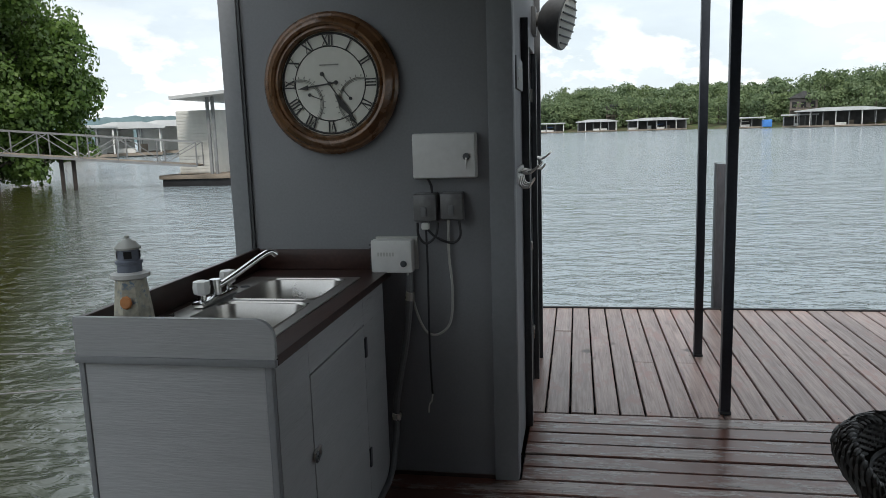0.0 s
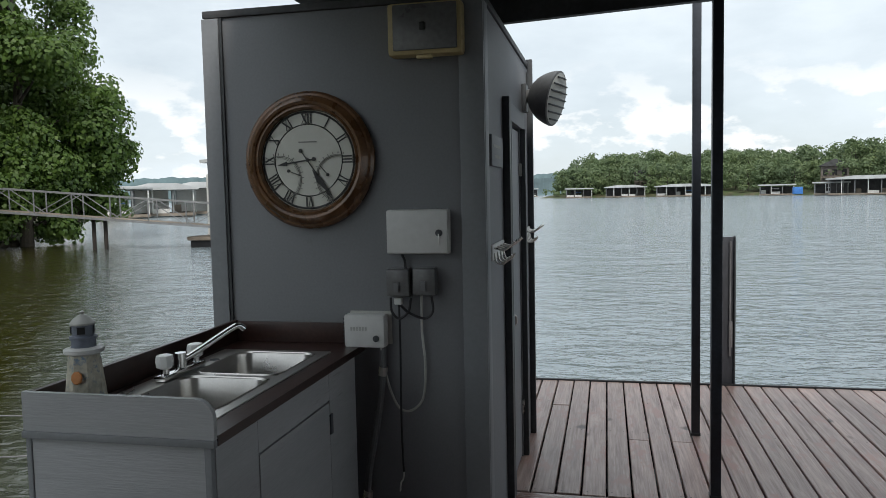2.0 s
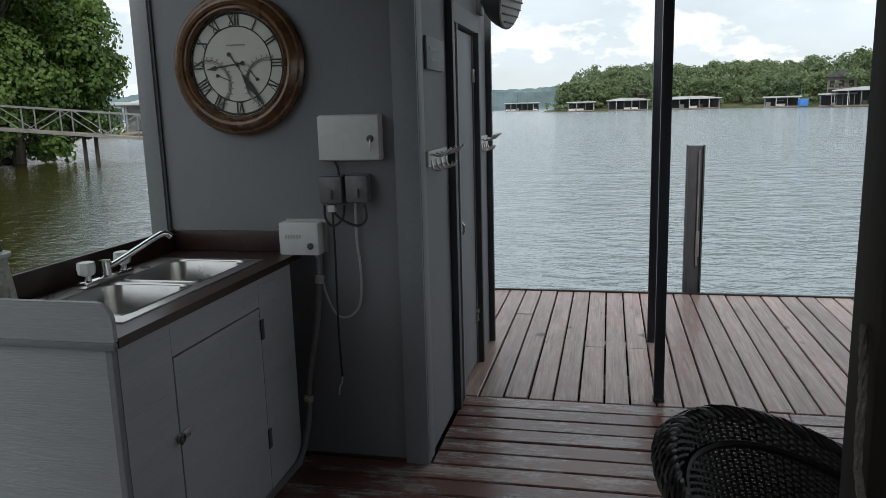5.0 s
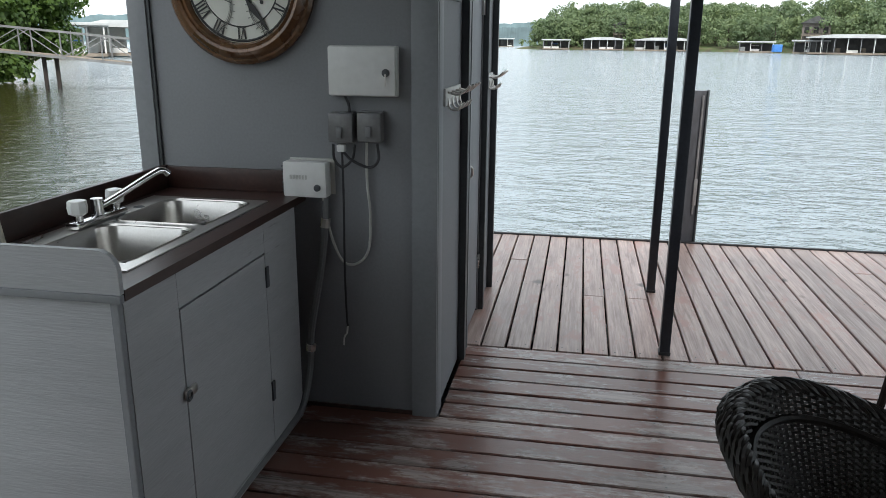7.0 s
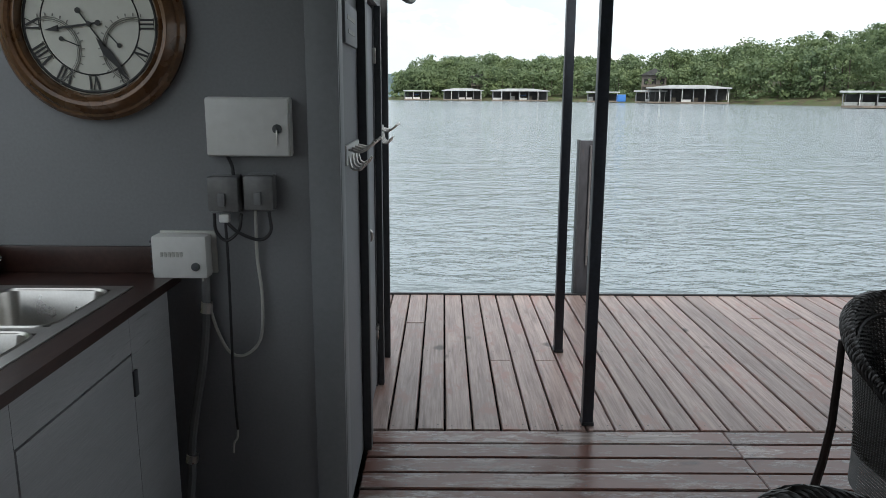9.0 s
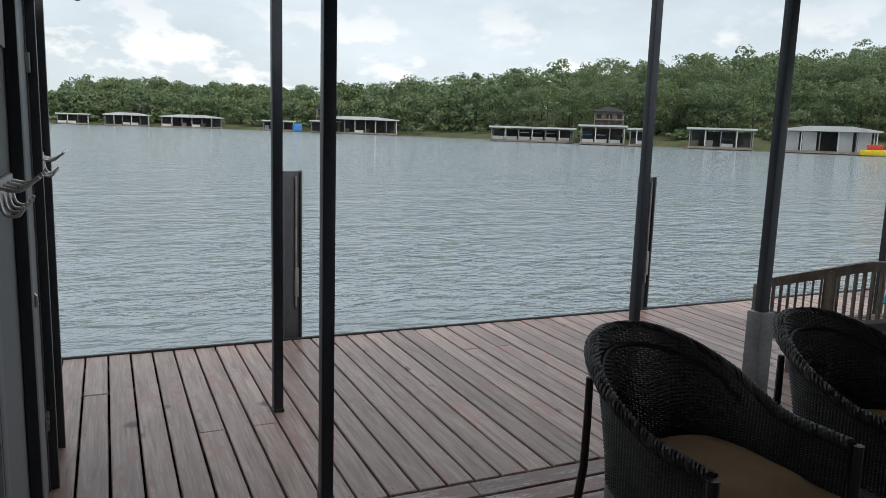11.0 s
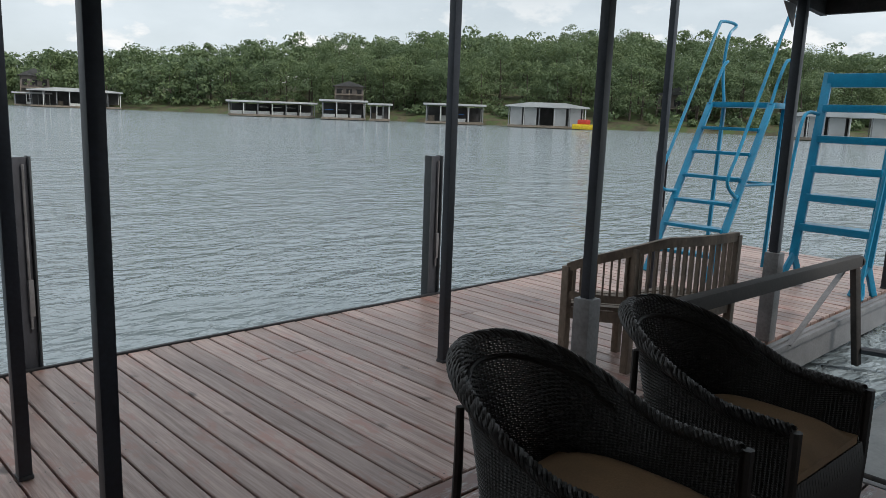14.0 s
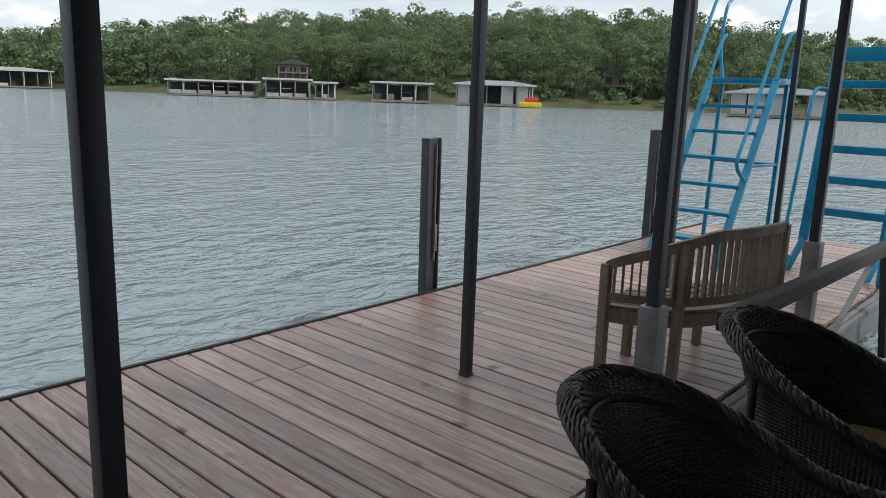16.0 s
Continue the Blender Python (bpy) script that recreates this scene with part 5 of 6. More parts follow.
# ---------------- curved teak bench ----------------
def bench():
    th = thing("garden_bench", (5.65, 5.35, 0), "curved weathered teak garden bench with slatted back", "bench")
    L, Mi, R = Vector((5.19, 5.58)), Vector((5.525, 5.125)), Vector((6.28, 4.95))

    def at(s):
        return (1 - s) ** 2 * L + 2 * s * (1 - s) * (2 * Mi - 0.5 * (L + R)) + s * s * R

    def inward(s):
        d = (at(min(1, s + 0.01)) - at(max(0, s - 0.01))).normalized()
        return Vector((-d.y, d.x))

    def zt(s):
        return 0.680 + 0.205 * min(1.0, s / 0.55) ** 0.8

    n = 16
    for nm, z0, w, h in (("top_rail", 0, 0.036, 0.062), ("lower_rail", 1, 0.030, 0.050)):
        part(nm, rail([(*at(k / n), zt(k / n) if z0 == 0 else 0.50) for k in range(n + 1)], w, h), M_TEAK, th)
    for k in range(1, 24):
        s = k / 24
        if k in (9,):
            continue
        part("back_slat", bar(bmesh.new(), (*at(s), 0.52), (*at(s), zt(s) - 0.03), 0.012, 0.034, 0, (*inward(s), 0)), M_TEAK, th)
    for s in (0.0, 0.375, 1.0):
        part("back_leg", bar(bmesh.new(), (*(at(s) + inward(s) * 0.01), 0.0), (*at(s), zt(s) + 0.012), 0.055, 0.055, 0.004), M_TEAK, th)
    for s in (0.06, 0.5, 0.94):
        p = at(s) + inward(s) * 0.46
        part("front_leg", bar(bmesh.new(), (*p, 0.0), (*p, 0.42), 0.052, 0.052, 0.004), M_TEAK, th)
    for j in range(6):
        part("seat_slat", rail([(*(at(k / n) + inward(k / n) * (0.05 + j * 0.082)), 0.43) for k in range(n + 1)], 0.062, 0.022), M_TEAK, th)
    for nm, off in (("back_apron", 0.015), ("front_apron", 0.47)):
        part(nm, rail([(*(at(k / n) + inward(k / n) * off), 0.378) for k in range(n + 1)], 0.028, 0.075), M_TEAK, th)


bench()


# ---------------- blue ladders at the deck's end ----------------
def ladder_a():
    th = thing("diving_ladder", (9.4, 6.63, 0), "turquoise steel platform ladder with looped handrails", "ladder")
    ya, yb = 6.27, 6.99

    def sx(z):
        return 8.57 + 0.60 * z

    for y in (ya, yb):
        part("stringer", bar(bmesh.new(), (sx(0.0), y, 0.0), (sx(1.89), y, 1.89), 0.035, 0.075, 0.004, (0, 1, 0)), M_BLUE, th)
        part("rear_leg", bar(bmesh.new(), (9.96, y, 0), (10.05, y, 1.84), 0.04, 0.04, 0.003), M_BLUE, th)
        o = 0.08 if y == yb else -0.04
        hy = y + o
        k = -0.33 if y == yb else -0.43
        part("handrail", T(smooth_pts([(sx(0.88), y, 0.88), (sx(0.88) - 0.16, hy, 0.90), (sx(1.0) + k, hy, 1.06), (sx(1.3) + k, hy, 1.36), (sx(2.0) + k, hy, 2.06), (sx(2.68) + k, hy, 2.74), (sx(2.80) + k + 0.05, hy, 2.85), (sx(2.80) + k + 0.40, hy, 2.84), (10.16, hy, 2.70), (10.10, hy, 2.3), (10.05, y, 1.86)], 5), 0.019, 8), M_BLUE, th)
        part("guard_loop", T(smooth_pts([(sx(1.86), y, 1.88), (sx(2.05), y, 2.12), (9.94, y, 2.33), (10.03, y, 2.385), (10.12, hy, 2.37)], 5), 0.019, 8), M_BLUE, th)
    for z in (0.25, 0.52, 0.79, 1.06, 1.33, 1.60):
        part("tread", B((sx(z) - 0.05, ya + 0.02, z - 0.018), (sx(z) + 0.13, yb - 0.02, z + 0.018), 0.004), M_BLUE, th)
    part("platform", B((9.70, ya - 0.03, 1.845), (10.12, yb + 0.03, 1.905), 0.006), M_BLUE, th)
    part("brace", T([(sx(1.0), ya, 1.0), (10.0, ya, 0.98)], 0.016, 8), M_BLUE, th)
    part("brace", T([(10.0, ya, 0.98), (10.0, yb, 0.98)], 0.016, 8), M_BLUE, th)


def ladder_b():
    th = thing("slide_ladder", (9.4, 5.35, 0), "blue steel boarding ladder with wide treads", "ladder")
    ya, yb = 4.98, 5.70

    def sx(z):
        return 9.28 + 0.19 * z

    for y in (ya, yb):
        part("stringer", bar(bmesh.new(), (sx(0.30), y, 0.30), (sx(2.22), y, 2.22), 0.04, 0.09, 0.004, (0, 1, 0)), M_BLUE, th)
        part("foot", bar(bmesh.new(), (sx(0.32), y, 0.32), (sx(0) - 0.08, y + 0.08, 0.0), 0.04, 0.06, 0.004), M_BLUE, th)
        part("foot", bar(bmesh.new(), (sx(0.32), y, 0.32), (sx(0) + 0.16, y - 0.06, 0.0), 0.04, 0.06, 0.004), M_BLUE, th)
        o = 0.10 if y == yb else -0.06
        part("handrail", T(smooth_pts([(sx(1.82), y, 1.78), (sx(1.80) - 0.10, y + o, 1.80), (sx(1.6) - 0.22, y + o, 1.64), (sx(1.0) - 0.26, y + o, 1.0), (sx(0.4) - 0.32, y + o, 0.30), (sx(0.2) - 0.30, y + o, 0.05), (sx(0.2) - 0.22, y + o, 0.03), (sx(0.2) - 0.16, y + o * 0.6, 0.16)], 5), 0.019, 8), M_BLUE, th)
    for z in (0.62, 0.93, 1.23, 1.54, 1.86):
        part("tread", B((sx(z) - 0.06, ya + 0.02, z - 0.045), (sx(z) + 0.15, yb - 0.02, z + 0.03), 0.006), M_BLUE, th)
    part("top_board", B((sx(2.16) - 0.03, ya, 2.07), (sx(2.16) + 0.03, yb, 2.21), 0.006), M_BLUE, th)


ladder_a()
ladder_b()

# ---------------- boat slip ----------------
lift = thing("boat_lift", (7.2, 4.70, Z_WATER), "dark steel boat lift arm beside the slip", "boat lift")
part("arm", bar(bmesh.new(), (4.85, 4.74, 0.60), (8.22, 4.74, 0.53), 0.085, 0.10, 0.015), M_OLDSTEEL, lift)
part("end_cap", lathe(bmesh.new(), [(0.0, -0.02), (0.05, -0.02), (0.055, 0.0), (0.05, 0.02), (0.0, 0.02)], 16, Matrix.Translation((8.24, 4.74, 0.525)) @ Euler((0, radians(90), 0)).to_matrix().to_4x4()), M_BLACK, lift)
part("leg", bar(bmesh.new(), (8.10, 4.72, 0.49), (8.28, 4.66, -0.40), 0.06, 0.06, 0.006), M_OLDSTEEL, lift)
part("brace", bar(bmesh.new(), (8.02, 4.78, 0.47), (7.05, 4.80, -0.02), 0.045, 0.012, 0.002), M_GALV, lift)
part("cross_tube", T([(8.27, 4.64, -0.26), (8.65, 4.0, -0.30)], 0.035, 10), M_POST, lift)
tank = thing("lift_tank", (6.0, 3.75, Z_WATER - 0.26), "pale grey rounded boat lift tank in the slip", "boat lift")
part("tank", T([(5.12, 3.74, -0.36), (5.17, 3.74, -0.36), (8.60, 3.76, -0.37), (8.66, 3.76, -0.37)], [0.24, 0.34, 0.34, 0.24], 32), mat("pale_grey_tank", (0.40, 0.40, 0.39), 0.5, var=0.15, dirt=(0.22, 0.21, 0.19)), tank)
part("hose", T([(5.085, 4.18, -0.03), (5.085, 3.6, -0.03), (5.085, 2.2, -0.03)], 0.036, 12), M_OLDSTEEL, tank)
part("collar", T([(5.085, 3.92, -0.03), (5.085, 3.86, -0.03)], 0.047, 12), M_OLDSTEEL, tank)
for p, q in (((-0.47, 6.5, -0.12), (-26, 6.2, -0.3)), ((-0.47, 5.9, -0.10), (-26, -1.5, 0.4))):
    solo("mooring_cable", T([Vector(p).lerp(Vector(q), k / 12) - Vector((0, 0, 0.5 * math.sin(math.pi * k / 12) * 0.4)) for k in range(13)], 0.006, 6), M_GALV, "thin steel mooring cable running to the bank", "cable", base=p)


# ---------------- bank, gangway and neighbour's dock ----------------
bm = bmesh.new()
LBANK = [(-22, -60), (-24, -20), (-26, 5), (-28.6, 22), (-29.8, 31), (-31.5, 38), (-39, 50), (-60, 80), (-110, 120)]
rows = []
for k in range(65):
    s = k / 8
    i = min(int(s), len(LBANK) - 2)
    p = Vector(LBANK[i]).lerp(Vector(LBANK[i + 1]), s - i)
    d = (Vector(LBANK[i + 1]) - Vector(LBANK[i])).normalized()
    nrm = Vector((-d.y, d.x))
    rows.append([bm.verts.new((p.x + nrm.x * q + 0.6 * noise.noise((k * 0.7, q, 1)), p.y + nrm.y * q, z + 0.25 * noise.noise((k, q, 5)))) for q, z in ((-2, -1.2), (0, -0.45), (0.8, 0.15), (3, 0.8), (10, 2.6), (30, 7), (80, 10))])
for a, b in zip(rows, rows[1:]):
    for j in range(6):
        bm.faces.new((a[j], a[j + 1], b[j + 1], b[j]))
bmesh.ops.recalc_face_normals(bm, faces=bm.faces)
solo("ground", bm, M_BANK, "steep brown earth bank at the near shore", "shore", kind="structure")
random.seed(8)
for k in range(16):
    p = Vector((-29.0 + random.uniform(-1.4, 0.7), 24 + k * 0.65 + random.uniform(-0.3, 0.3), Z_WATER + 0.1))
    b = bmesh.new()
    bmesh.ops.create_icosphere(b, subdivisions=2, radius=random.uniform(0.2, 0.45))
    for v in b.verts:
        v.co *= 1 + 0.35 * noise.noise(v.co * 2.2 + p)
        v.co.z *= 0.6
    bmesh.ops.translate(b, verts=b.verts, vec=p)
    solo("rock", b, M_ROCK, "rough brown rock at the water's edge", "rock", base=p, group="bank rocks")


def bank_tree(x, y, z, h, r, leaves, seed, leaf=0.090):
    th = thing("bank_tree", (x, y, z), "tall leafy green tree overhanging the water", "tree", "trees on the near bank")
    rng = np.random.default_rng(seed)
    b = tube(bmesh.new(), [(x, y, z - 0.5), (x + 0.2, y - 0.1, z + h * 0.25), (x + 0.3, y + 0.1, z + h * 0.55), (x + 0.2, y, z + h * 0.85)], [0.34, 0.26, 0.17, 0.05], 10)
    part("trunk", b, M_BARK, th)
    out = []
    for k in range(24):
        a, f = rng.uniform(0, 2 * math.pi), 0.03 + 0.92 * (k + 0.5) / 24
        env = math.sin(math.pi * min(0.96, 0.26 + 0.70 * f)) ** 0.6
        rr = r * env * rng.uniform(0.35, 0.80)
        tip = np.array((x + rr * math.cos(a), y + rr * math.sin(a), z + h * f + rng.uniform(-0.4, 0.4)))
        root = Vector((x + 0.25, y, z + h * max(0.12, f * 0.8)))
        part("limb", T([root, root.lerp(Vector(tip), 0.5) + Vector((0, 0, 0.35)), Vector(tip)], [0.09, 0.06, 0.02], 6), M_BARK, th)
        m_ = leaves // 24
        pos, nor, siz = crown_cloud(rng, r * 0.50, r * 0.80, m_, leaf, 9)
        out.append(leaf_quads(pos + tip, nor, siz, rng))
    v = np.concatenate(out)
    ob = quad_object("crown", v, M_LEAF_NEAR, "", "", "", th, (x, y, z))
    return th


bank_tree(-28.6, 34.2, 0.7, 15.0, 4.9, 46000, 1)
bank_tree(-27.7, 37.0, 0.5, 9.0, 3.3, 20000, 2)
bank_tree(-27.4, 33.2, -0.2, 6.0, 3.0, 16000, 11)
bank_tree(-34.0, 31.5, 1.2, 15.5, 4.8, 30000, 3)
bank_tree(-31.5, 39.5, 1.2, 13.0, 4.4, 18000, 4)
# trees mostly out of view, added so the near water reflects dark foliage
bank_tree(-36.0, 36.0, 2.0, 19.0, 6.0, 16000, 6, 0.16)
bank_tree(-30.0, 23.0, 1.0, 19.0, 6.0, 18000, 7, 0.18)
bank_tree(-27.5, 14.5, 1.0, 19.0, 6.5, 14000, 8, 0.22)
bank_tree(-26.0, 6.0, 1.0, 19.0, 6.5, 14000, 9, 0.22)
bank_tree(-33.0, 28.0, 1.5, 21.0, 6.5, 18000, 10, 0.18)

gw = thing("gangway", (-22, 30.6, 0.2), "grey aluminium truss gangway from the bank to the dock", "gangway")
GA, GB = Vector((-30.5, 28.6, 1.85)), Vector((-15.6, 32.1, 0.45))
gd = (GB - GA)
gx = gd.normalized()
gn = Vector((-gx.y, gx.x, 0)).normalized()
for off in (-0.55, 0.55):
    o = gn * off
    up = Vector((0, 0, 1.05))
    part("handrail", bar(bmesh.new(), GA + o + up, GB + o + up, 0.06, 0.06), M_ALU, gw)
    part("chord", bar(bmesh.new(), GA + o, GB + o, 0.07, 0.10), M_ALU, gw)
    N = 9
    for k in range(N + 1):
        p = GA + gd * (k / N) + o
        part("post", bar(bmesh.new(), p, p + up, 0.045, 0.045), M_ALU, gw)
        if k < N:
            q = GA + gd * ((k + 1) / N) + o
            a, b2 = (p + up, q) if k % 2 else (p, q + up)
            part("diagonal", bar(bmesh.new(), a, b2, 0.035, 0.035), M_ALU, gw)
part("walkway", bar(bmesh.new(), GA + Vector((0, 0, 0.04)), GB + Vector((0, 0, 0.04)), 1.02, 0.05), M_DOCKTAN, gw)
for k in (0.60, 0.635):
    p = GA + gd * k
    part("pile", T([(p.x, p.y, -1.6), (p.x, p.y, p.z - 0.05)], 0.09, 8), M_TIMBER, gw)

NX = 0.9
nd = thing("neighbour_dock", (-15.5 + NX, 33.5, Z_WATER), "neighbour's floating dock with white sided shed and flat roof", "dock")
part("deck", B((-18.3 + NX, 31.6, -0.12), (-7.0 + NX, 37.5, 0.06), 0.02), M_DOCKTAN, nd)
part("float", B((-18.2 + NX, 31.7, -0.75), (-7.1 + NX, 37.4, -0.125), 0.04), M_BLACK, nd)
SW = part("shed_wall", B((-18.1 + NX, 33.2, 0.06), (-16.15 + NX, 35.4, 2.95), 0.01), M_SIDING, nd)
for k in range(19):
    part("siding_board", B((-18.12 + NX, 33.175, 0.10 + k * 0.148), (-16.13 + NX, 33.199, 0.236 + k * 0.148), 0.006), M_SIDING, SW)
part("roof", bar(bmesh.new(), (-17.3 + NX, 34.0, 3.45), (-6.8 + NX, 34.0, 4.15), 5.5, 0.14), M_DOCKROOF, nd)
for x, y in ((-15.1, 32.2), (-14.85, 32.2), (-11.7, 32.2), (-8.6, 32.2), (-15.1, 36.5), (-11.7, 36.5)):
    part("post", B((x - 0.06, y - 0.06, 0.06), (x + 0.06, y + 0.06, 3.42 + (x + 16.4) * 0.066)), M_ALU, nd)
part("swim_ladder", T([(-12.0, 31.9, -0.3), (-12.0, 31.9, 1.2), (-11.6, 31.9, 1.2), (-11.6, 31.9, -0.3)], 0.03, 6), M_ALU, nd)


# ---------------- docks along the far shore ----------------
def ring_at(bearing, dist, z=0.0):
    a = radians(bearing)
    return Vector((1.3 + dist * math.sin(a), 2.0 + dist * math.cos(a), z))


def far_dock(bearing, dist, w, h, style, seed):
    c = ring_at(bearing, dist, Z_WATER)
    rng = random.Random(seed)
    th = thing("covered_boat_dock", c, {"gable": "covered boat dock with pale gabled roof across the lake", "flat": "open boat dock with low flat roof across the lake", "shed": "boat dock with pale curtained slips across the lake"}[style], "dock", "covered docks along the shore")
    m_ = Matrix.Translation(c) @ Matrix.Rotation(radians(-bearing), 4, "Z")
    d = 9.0
    top = h - Z_WATER
    part("deck", B((-w / 2, -0.6, 0.15), (w / 2, d, 0.5), 0, m_), M_DOCKTAN, th)
    if style == "flat":
        part("roof", B((-w / 2 - 0.4, -0.8, top - 0.35), (w / 2 + 0.4, d, top), 0.05, m_), M_DOCKROOF, th)
    else:
        ol = [(-w / 2 - 0.5, 0), (w / 2 + 0.5, 0), (w / 2 + 0.5, 0.22), (w * 0.22, 0.85), (-w * 0.22, 0.85), (-w / 2 - 0.5, 0.22)]
        part("roof", prism(bmesh.new(), ol, d + 1.2, m_ @ Matrix.Translation((0, d + 0.2, top - 0.75)) @ Euler((radians(90), 0, 0)).to_matrix().to_4x4()), M_DOCKROOF, th)
    n = max(3, int(w / 2.6))
    for k in range(n + 1):
        x = -w / 2 + 0.2 + (w - 0.4) * k / n
        for y in (-0.4, d - 0.3):
            part("post", B((x - 0.08, y - 0.08, 0.3), (x + 0.08, y + 0.08, top - 0.5), 0, m_), M_SIDING if k % 2 else M_ALU, th)
    # dark back wall paints in the shaded interior under the dock roof
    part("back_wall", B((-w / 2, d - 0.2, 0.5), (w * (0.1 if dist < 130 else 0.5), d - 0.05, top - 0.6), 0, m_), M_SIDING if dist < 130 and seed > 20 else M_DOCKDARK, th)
    for k in range(n):
        x0 = -w / 2 + 0.4 + (w - 0.8) * k / n
        x1 = x0 + (w - 0.8) / n * 0.8
        kind = rng.random()
        if style == "shed" and kind < 0.75:
            part("curtain", B((x0, 1.0, 0.5), (x1, 1.2, top - 0.8), 0, m_), M_DOCKROOF, th)
        elif kind < 0.45:
            bt = part("boat_hull", prism(bmesh.new(), [(x0, 0.45), (x1, 0.45), (x1 + 0.1, 1.1), (x0 - 0.1, 1.1)], 5.0, m_ @ Matrix.Translation((0, 6.0, 0)) @ Euler((radians(90), 0, 0)).to_matrix().to_4x4()), M_BOAT, th)
            part("boat_canopy", B((x0 + 0.2, 2.0, 1.9), (x1 - 0.2, 4.5, 2.0), 0, m_), rng.choice((M_DOCKDARK, M_TARP, M_SIDING)), bt)
        elif kind < 0.7:
            part("locker", B((x0, 5.0, 0.5), (x0 + 1.2, 6.0, 1.6), 0, m_), rng.choice((M_SIDING, M_DOCKTAN, M_SIDING)), th)
    part("ramp", B((w / 2 - 2.2, d, 0.3), (w / 2 - 0.8, d + 6, 0.5), 0, m_), M_ALU, th)
    return th


far_dock(-2.0, 262, 9, 3.0, "flat", 1)
far_dock(1.4, 256, 13, 3.6, "gable", 2)
far_dock(5.7, 246, 18, 3.5, "gable", 4)
far_dock(11.8, 228, 9, 2.7, "flat", 5)
far_dock(15.2, 214, 8, 3.0, "flat", 15)
far_dock(17.8, 205, 20, 4.2, "gable", 6)
far_dock(30.8, 156, 17, 2.7, "flat", 7)
far_dock(36.0, 148, 8.5, 3.4, "flat", 8)
far_dock(38.7, 147, 4, 3.0, "flat", 9)
far_dock(44.3, 143, 11, 3.4, "flat", 10)
far_dock(51.2, 138, 14, 4.0, "shed", 11)
far_dock(71.0, 122, 14, 3.8, "shed", 13)
far_dock(81.0, 122, 12, 3.2, "flat", 14)
far_dock(-35.8, 100, 6, 3.6, "flat", 21)
far_dock(-33.2, 104, 8, 3.9, "gable", 22)
far_dock(-30.2, 112, 9, 4.2, "gable", 23)
far_dock(-26.2, 118, 10, 3.6, "flat", 24)
far_dock(-6.4, 400, 18, 4.0, "flat", 25)


def play_raft():
    c = ring_at(53.9, 134.5, Z_WATER)
    m_ = Matrix.Translation(c) @ Matrix.Rotation(radians(-53.9), 4, "Z")
    th = thing("pedal_boat", c, "yellow pedal boat with red seats moored at a dock", "boat")
    part("hull", B((-1.9, -1.0, 0.1), (1.9, 0.6, 1.0), 0.25, m_), M_YEL, th)
    part("seat", B((-1.0, -0.6, 1.0), (1.2, 0.4, 1.8), 0.2, m_), M_RED, th, "red seat")


play_raft()
tc_ = ring_at(13.2, 214, Z_WATER)
solo("tarpaulin", B(tc_ + Vector((-1.1, 0, 0.4)), tc_ + Vector((1.1, 2, 2.3)), 0.2), M_TARP, "blue tarpaulin cover on a dock", "tarpaulin", base=tc_)


def far_house(bearing, dist, z, w, h, seed):
    c = ring_at(bearing, dist, z)
    th = thing("lake_house", c, "brown house half hidden among the trees", "house", "houses in the woods")
    m_ = Matrix.Translation(c) @ Matrix.Rotation(radians(-bearing), 4, "Z")
    part("wall", B((-w / 2, 0, -2), (w / 2, 6, h), 0, m_), M_HOUSE, th)
    part("roof", prism(bmesh.new(), [(-w / 2 - 0.6, 0), (w / 2 + 0.6, 0), (0, h * 0.5)], 7.5, m_ @ Matrix.Translation((0, 6.7, h)) @ Euler((radians(90), 0, 0)).to_matrix().to_4x4()), M_DOCKDARK, th)
    for k in range(3):
        x = -w / 2 + w * (k + 0.5) / 3
        part("window", B((x - 0.6, -0.06, h * 0.35), (x + 0.6, 0.02, h * 0.75), 0, m_), M_INK, th)
    part("balcony", B((-w / 2, -2.2, h * 0.18), (w / 2, 0, h * 0.25), 0, m_), M_DOCKTAN, th)
    for k in range(5):
        x = -w / 2 + 0.1 + (w - 0.2) * k / 4
        part("balcony_post", B((x - 0.08, -2.2, -2.5), (x + 0.08, -2.04, h * 0.18 + 1.0), 0, m_), M_DOCKTAN, th)


far_house(36.4, 163, 4.2, 6, 2.2, 1)
far_house(2.9, 276, 4, 8, 4.0, 2)
far_house(15.4, 234, 3.5, 7, 4.0, 3)
far_house(60.5, 168, 3.5, 8, 3.5, 4)


# ---------------- deck boards ----------------
def board_mesh(name, along, length, material, w=0.134, h=0.038):
    b = bmesh.new()
    if along == "y":
        box(b, (-w / 2, -length / 2, -h), (w / 2, length / 2, 0), 0.0)
    else:
        box(b, (-length / 2, -w / 2, -h), (length / 2, w / 2, 0), 0.0)
    es = [e for e in b.edges if all(v.co.z > -0.001 for v in e.verts)]
    bmesh.ops.bevel(b, geom=es, offset=0.005, segments=1, affect="EDGES")
    return to_mesh(name, b, material, smooth=False)


floor_far = thing("floor", (6, 6.2, 0), "outer deck of pinkish weathered boards running to the water", "deck", kind="structure")
floor_near = thing("floor", (2, 2, 0), "inner deck of worn red-stained boards under the roof", "deck", kind="structure")
random.seed(11)
MESHES = {}


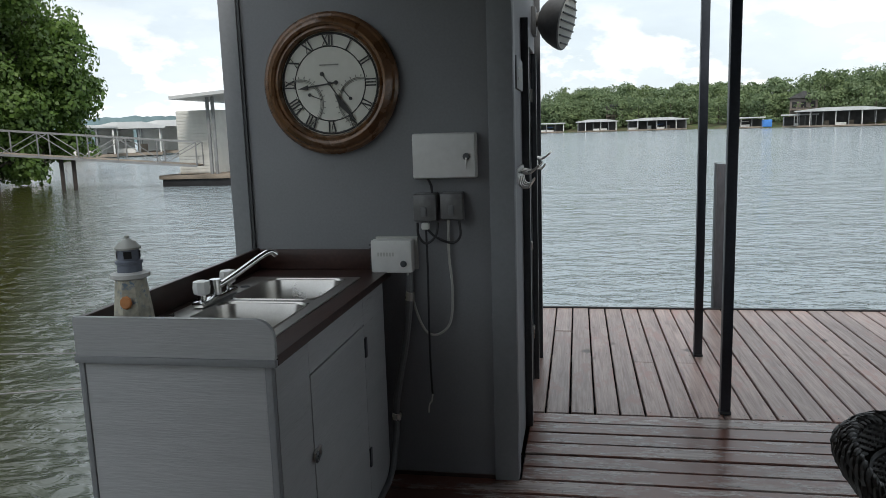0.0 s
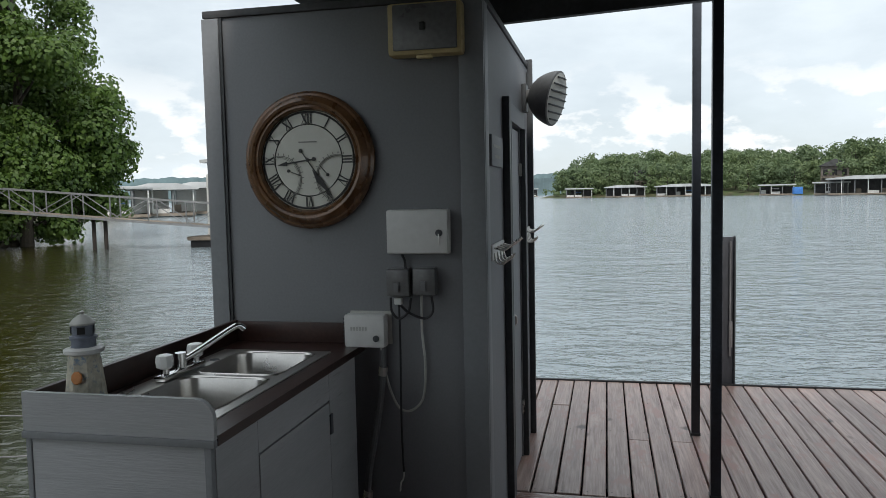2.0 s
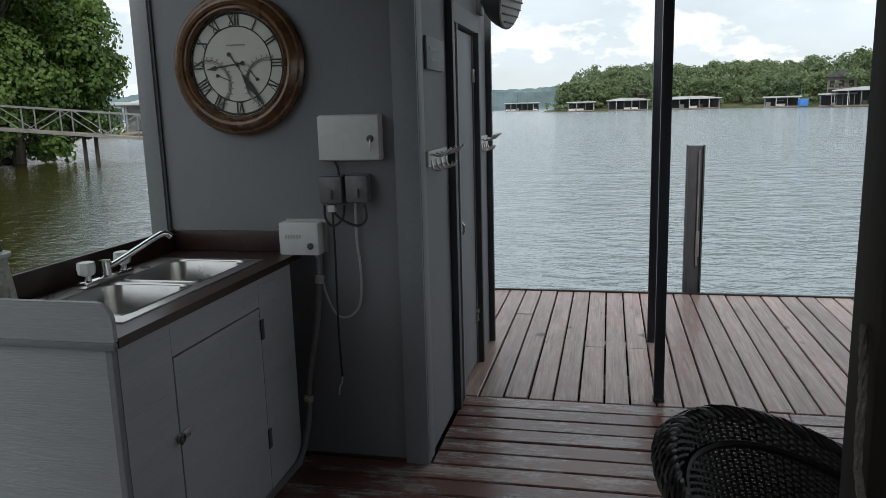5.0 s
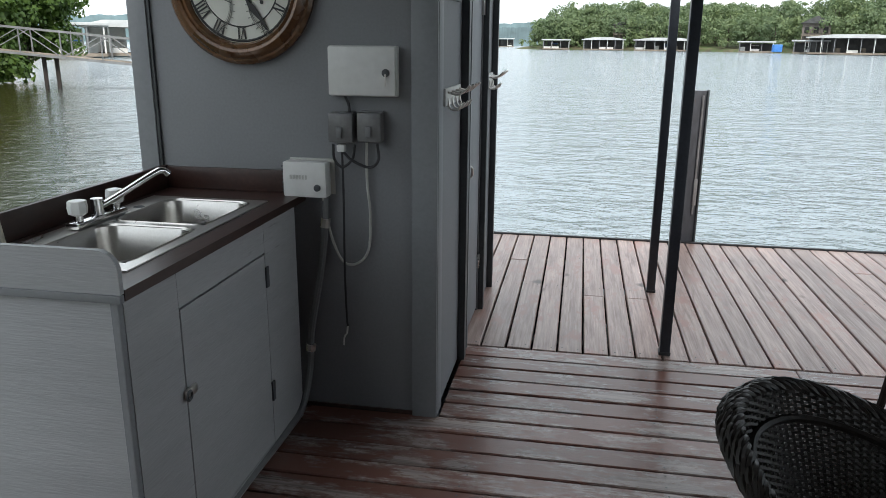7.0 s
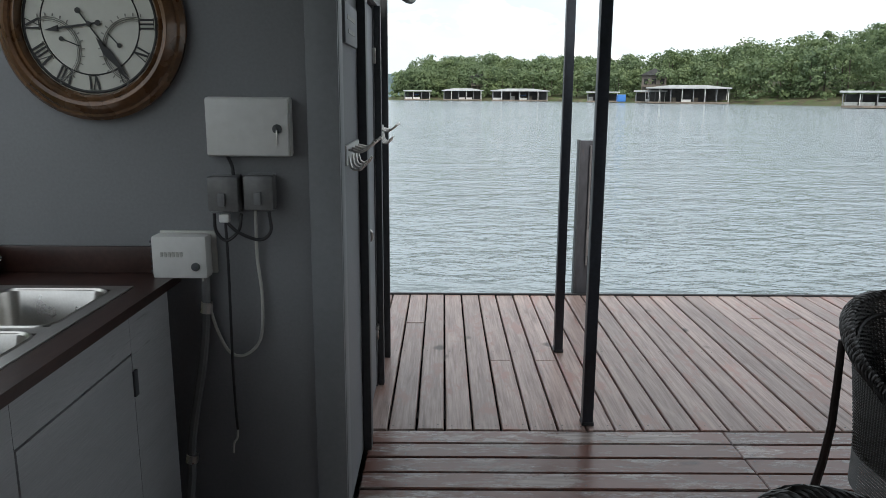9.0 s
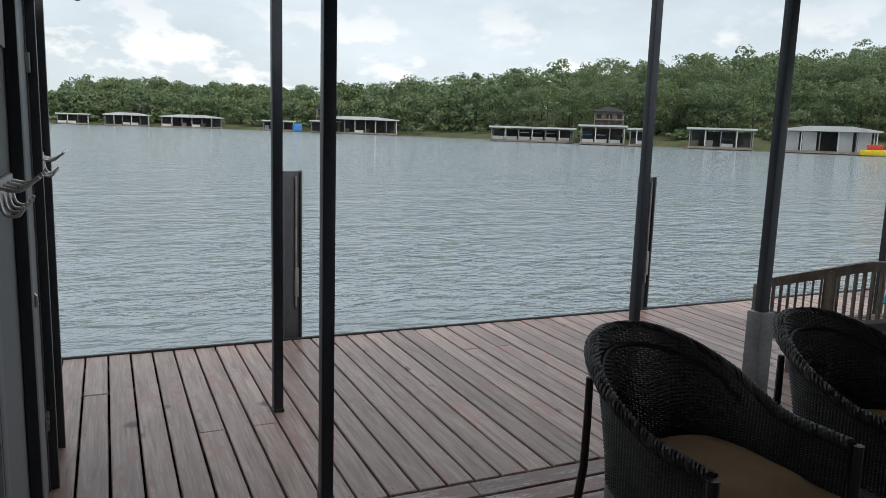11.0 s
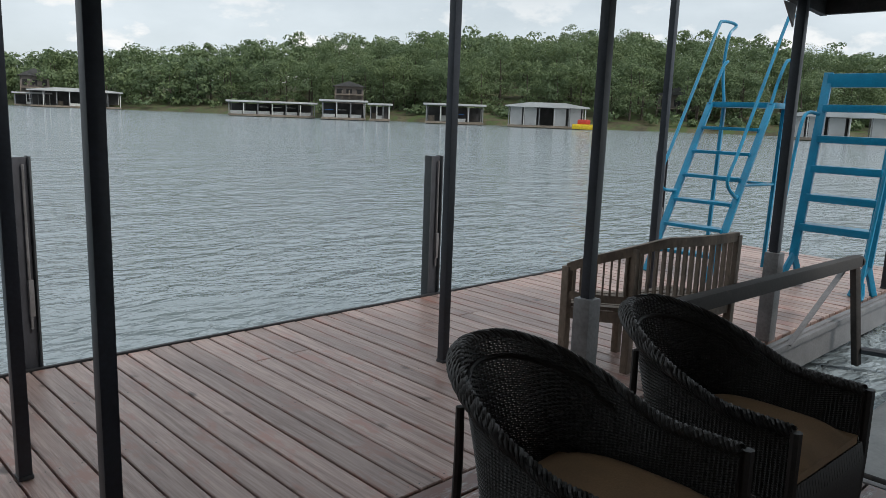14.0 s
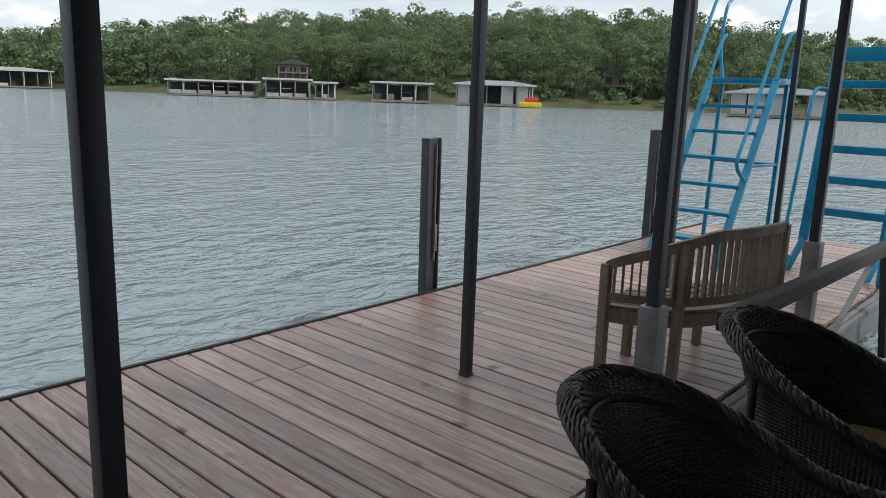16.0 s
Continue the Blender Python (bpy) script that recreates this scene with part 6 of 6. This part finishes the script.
def lay(floor, along, c, a0, a1, material):
    key = (along, round(a1 - a0, 2))
    if key not in MESHES:
        MESHES[key] = board_mesh("plank", along, a1 - a0 - 0.003, material)
    ob = new("plank", MESHES[key])
    ob.parent = floor
    mid = (a0 + a1) / 2
    p = Vector((c, mid, 0)) if along == "y" else Vector((mid, c, 0))
    ob.location = p - ORIGIN[floor.name] + Vector((0, 0, random.uniform(-0.0025, 0.0025)))
    ob.rotation_euler = (0, 0, random.uniform(-0.0006, 0.0006))


XS = []
x = -0.403
while x < 11.35:
    y0 = SEAM_Y + 0.004 if x > SHED_X1 - 0.03 else SHED_Y1 + 0.02
    j = random.choice((5.95, 6.1, 6.75, 6.75, None, None)) if 1 < x < 2.2 else random.choice((6.1, 6.9, None, None, None, None, None, None))
    if j:
        lay(floor_far, "y", x, y0, j, M_FARBOARD)
        lay(floor_far, "y", x, j, EDGE_Y, M_FARBOARD)
    else:
        lay(floor_far, "y", x, y0, EDGE_Y, M_FARBOARD)
    XS.append((x, y0))
    x += 0.146
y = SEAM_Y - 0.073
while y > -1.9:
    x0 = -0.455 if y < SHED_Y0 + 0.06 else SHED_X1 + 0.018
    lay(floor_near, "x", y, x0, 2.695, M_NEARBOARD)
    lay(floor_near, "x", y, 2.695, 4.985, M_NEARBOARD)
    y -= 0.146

# nail heads across the boards
bm = bmesh.new()
for cx, y0 in XS:
    for yy in (y0 + 0.045, 6.12, 6.86, EDGE_Y - 0.06):
        for off in (-0.042, 0.042):
            jx, jy = random.uniform(-0.006, 0.006), random.uniform(-0.012, 0.012)
            m_ = Matrix.Translation((cx + off + jx, yy + jy, 0.0026))
            bmesh.ops.create_circle(bm, cap_ends=True, segments=6, radius=0.0048, matrix=m_)
tagged(part("nail_head", bm, M_BATTEN, floor_far, smooth=False), kind="stuff")
bm = bmesh.new()
y = SEAM_Y - 0.073
while y > 0:
    for xx in (1.1, 1.9, 2.65, 2.74, 3.6, 4.5):
        for off in (-0.042, 0.042):
            bmesh.ops.create_circle(bm, cap_ends=True, segments=6, radius=0.0048, matrix=Matrix.Translation((xx + random.uniform(-0.012, 0.012), y + off, 0.0026)))
    y -= 0.146
tagged(part("nail_head", bm, M_BATTEN, floor_near, smooth=False), kind="stuff")
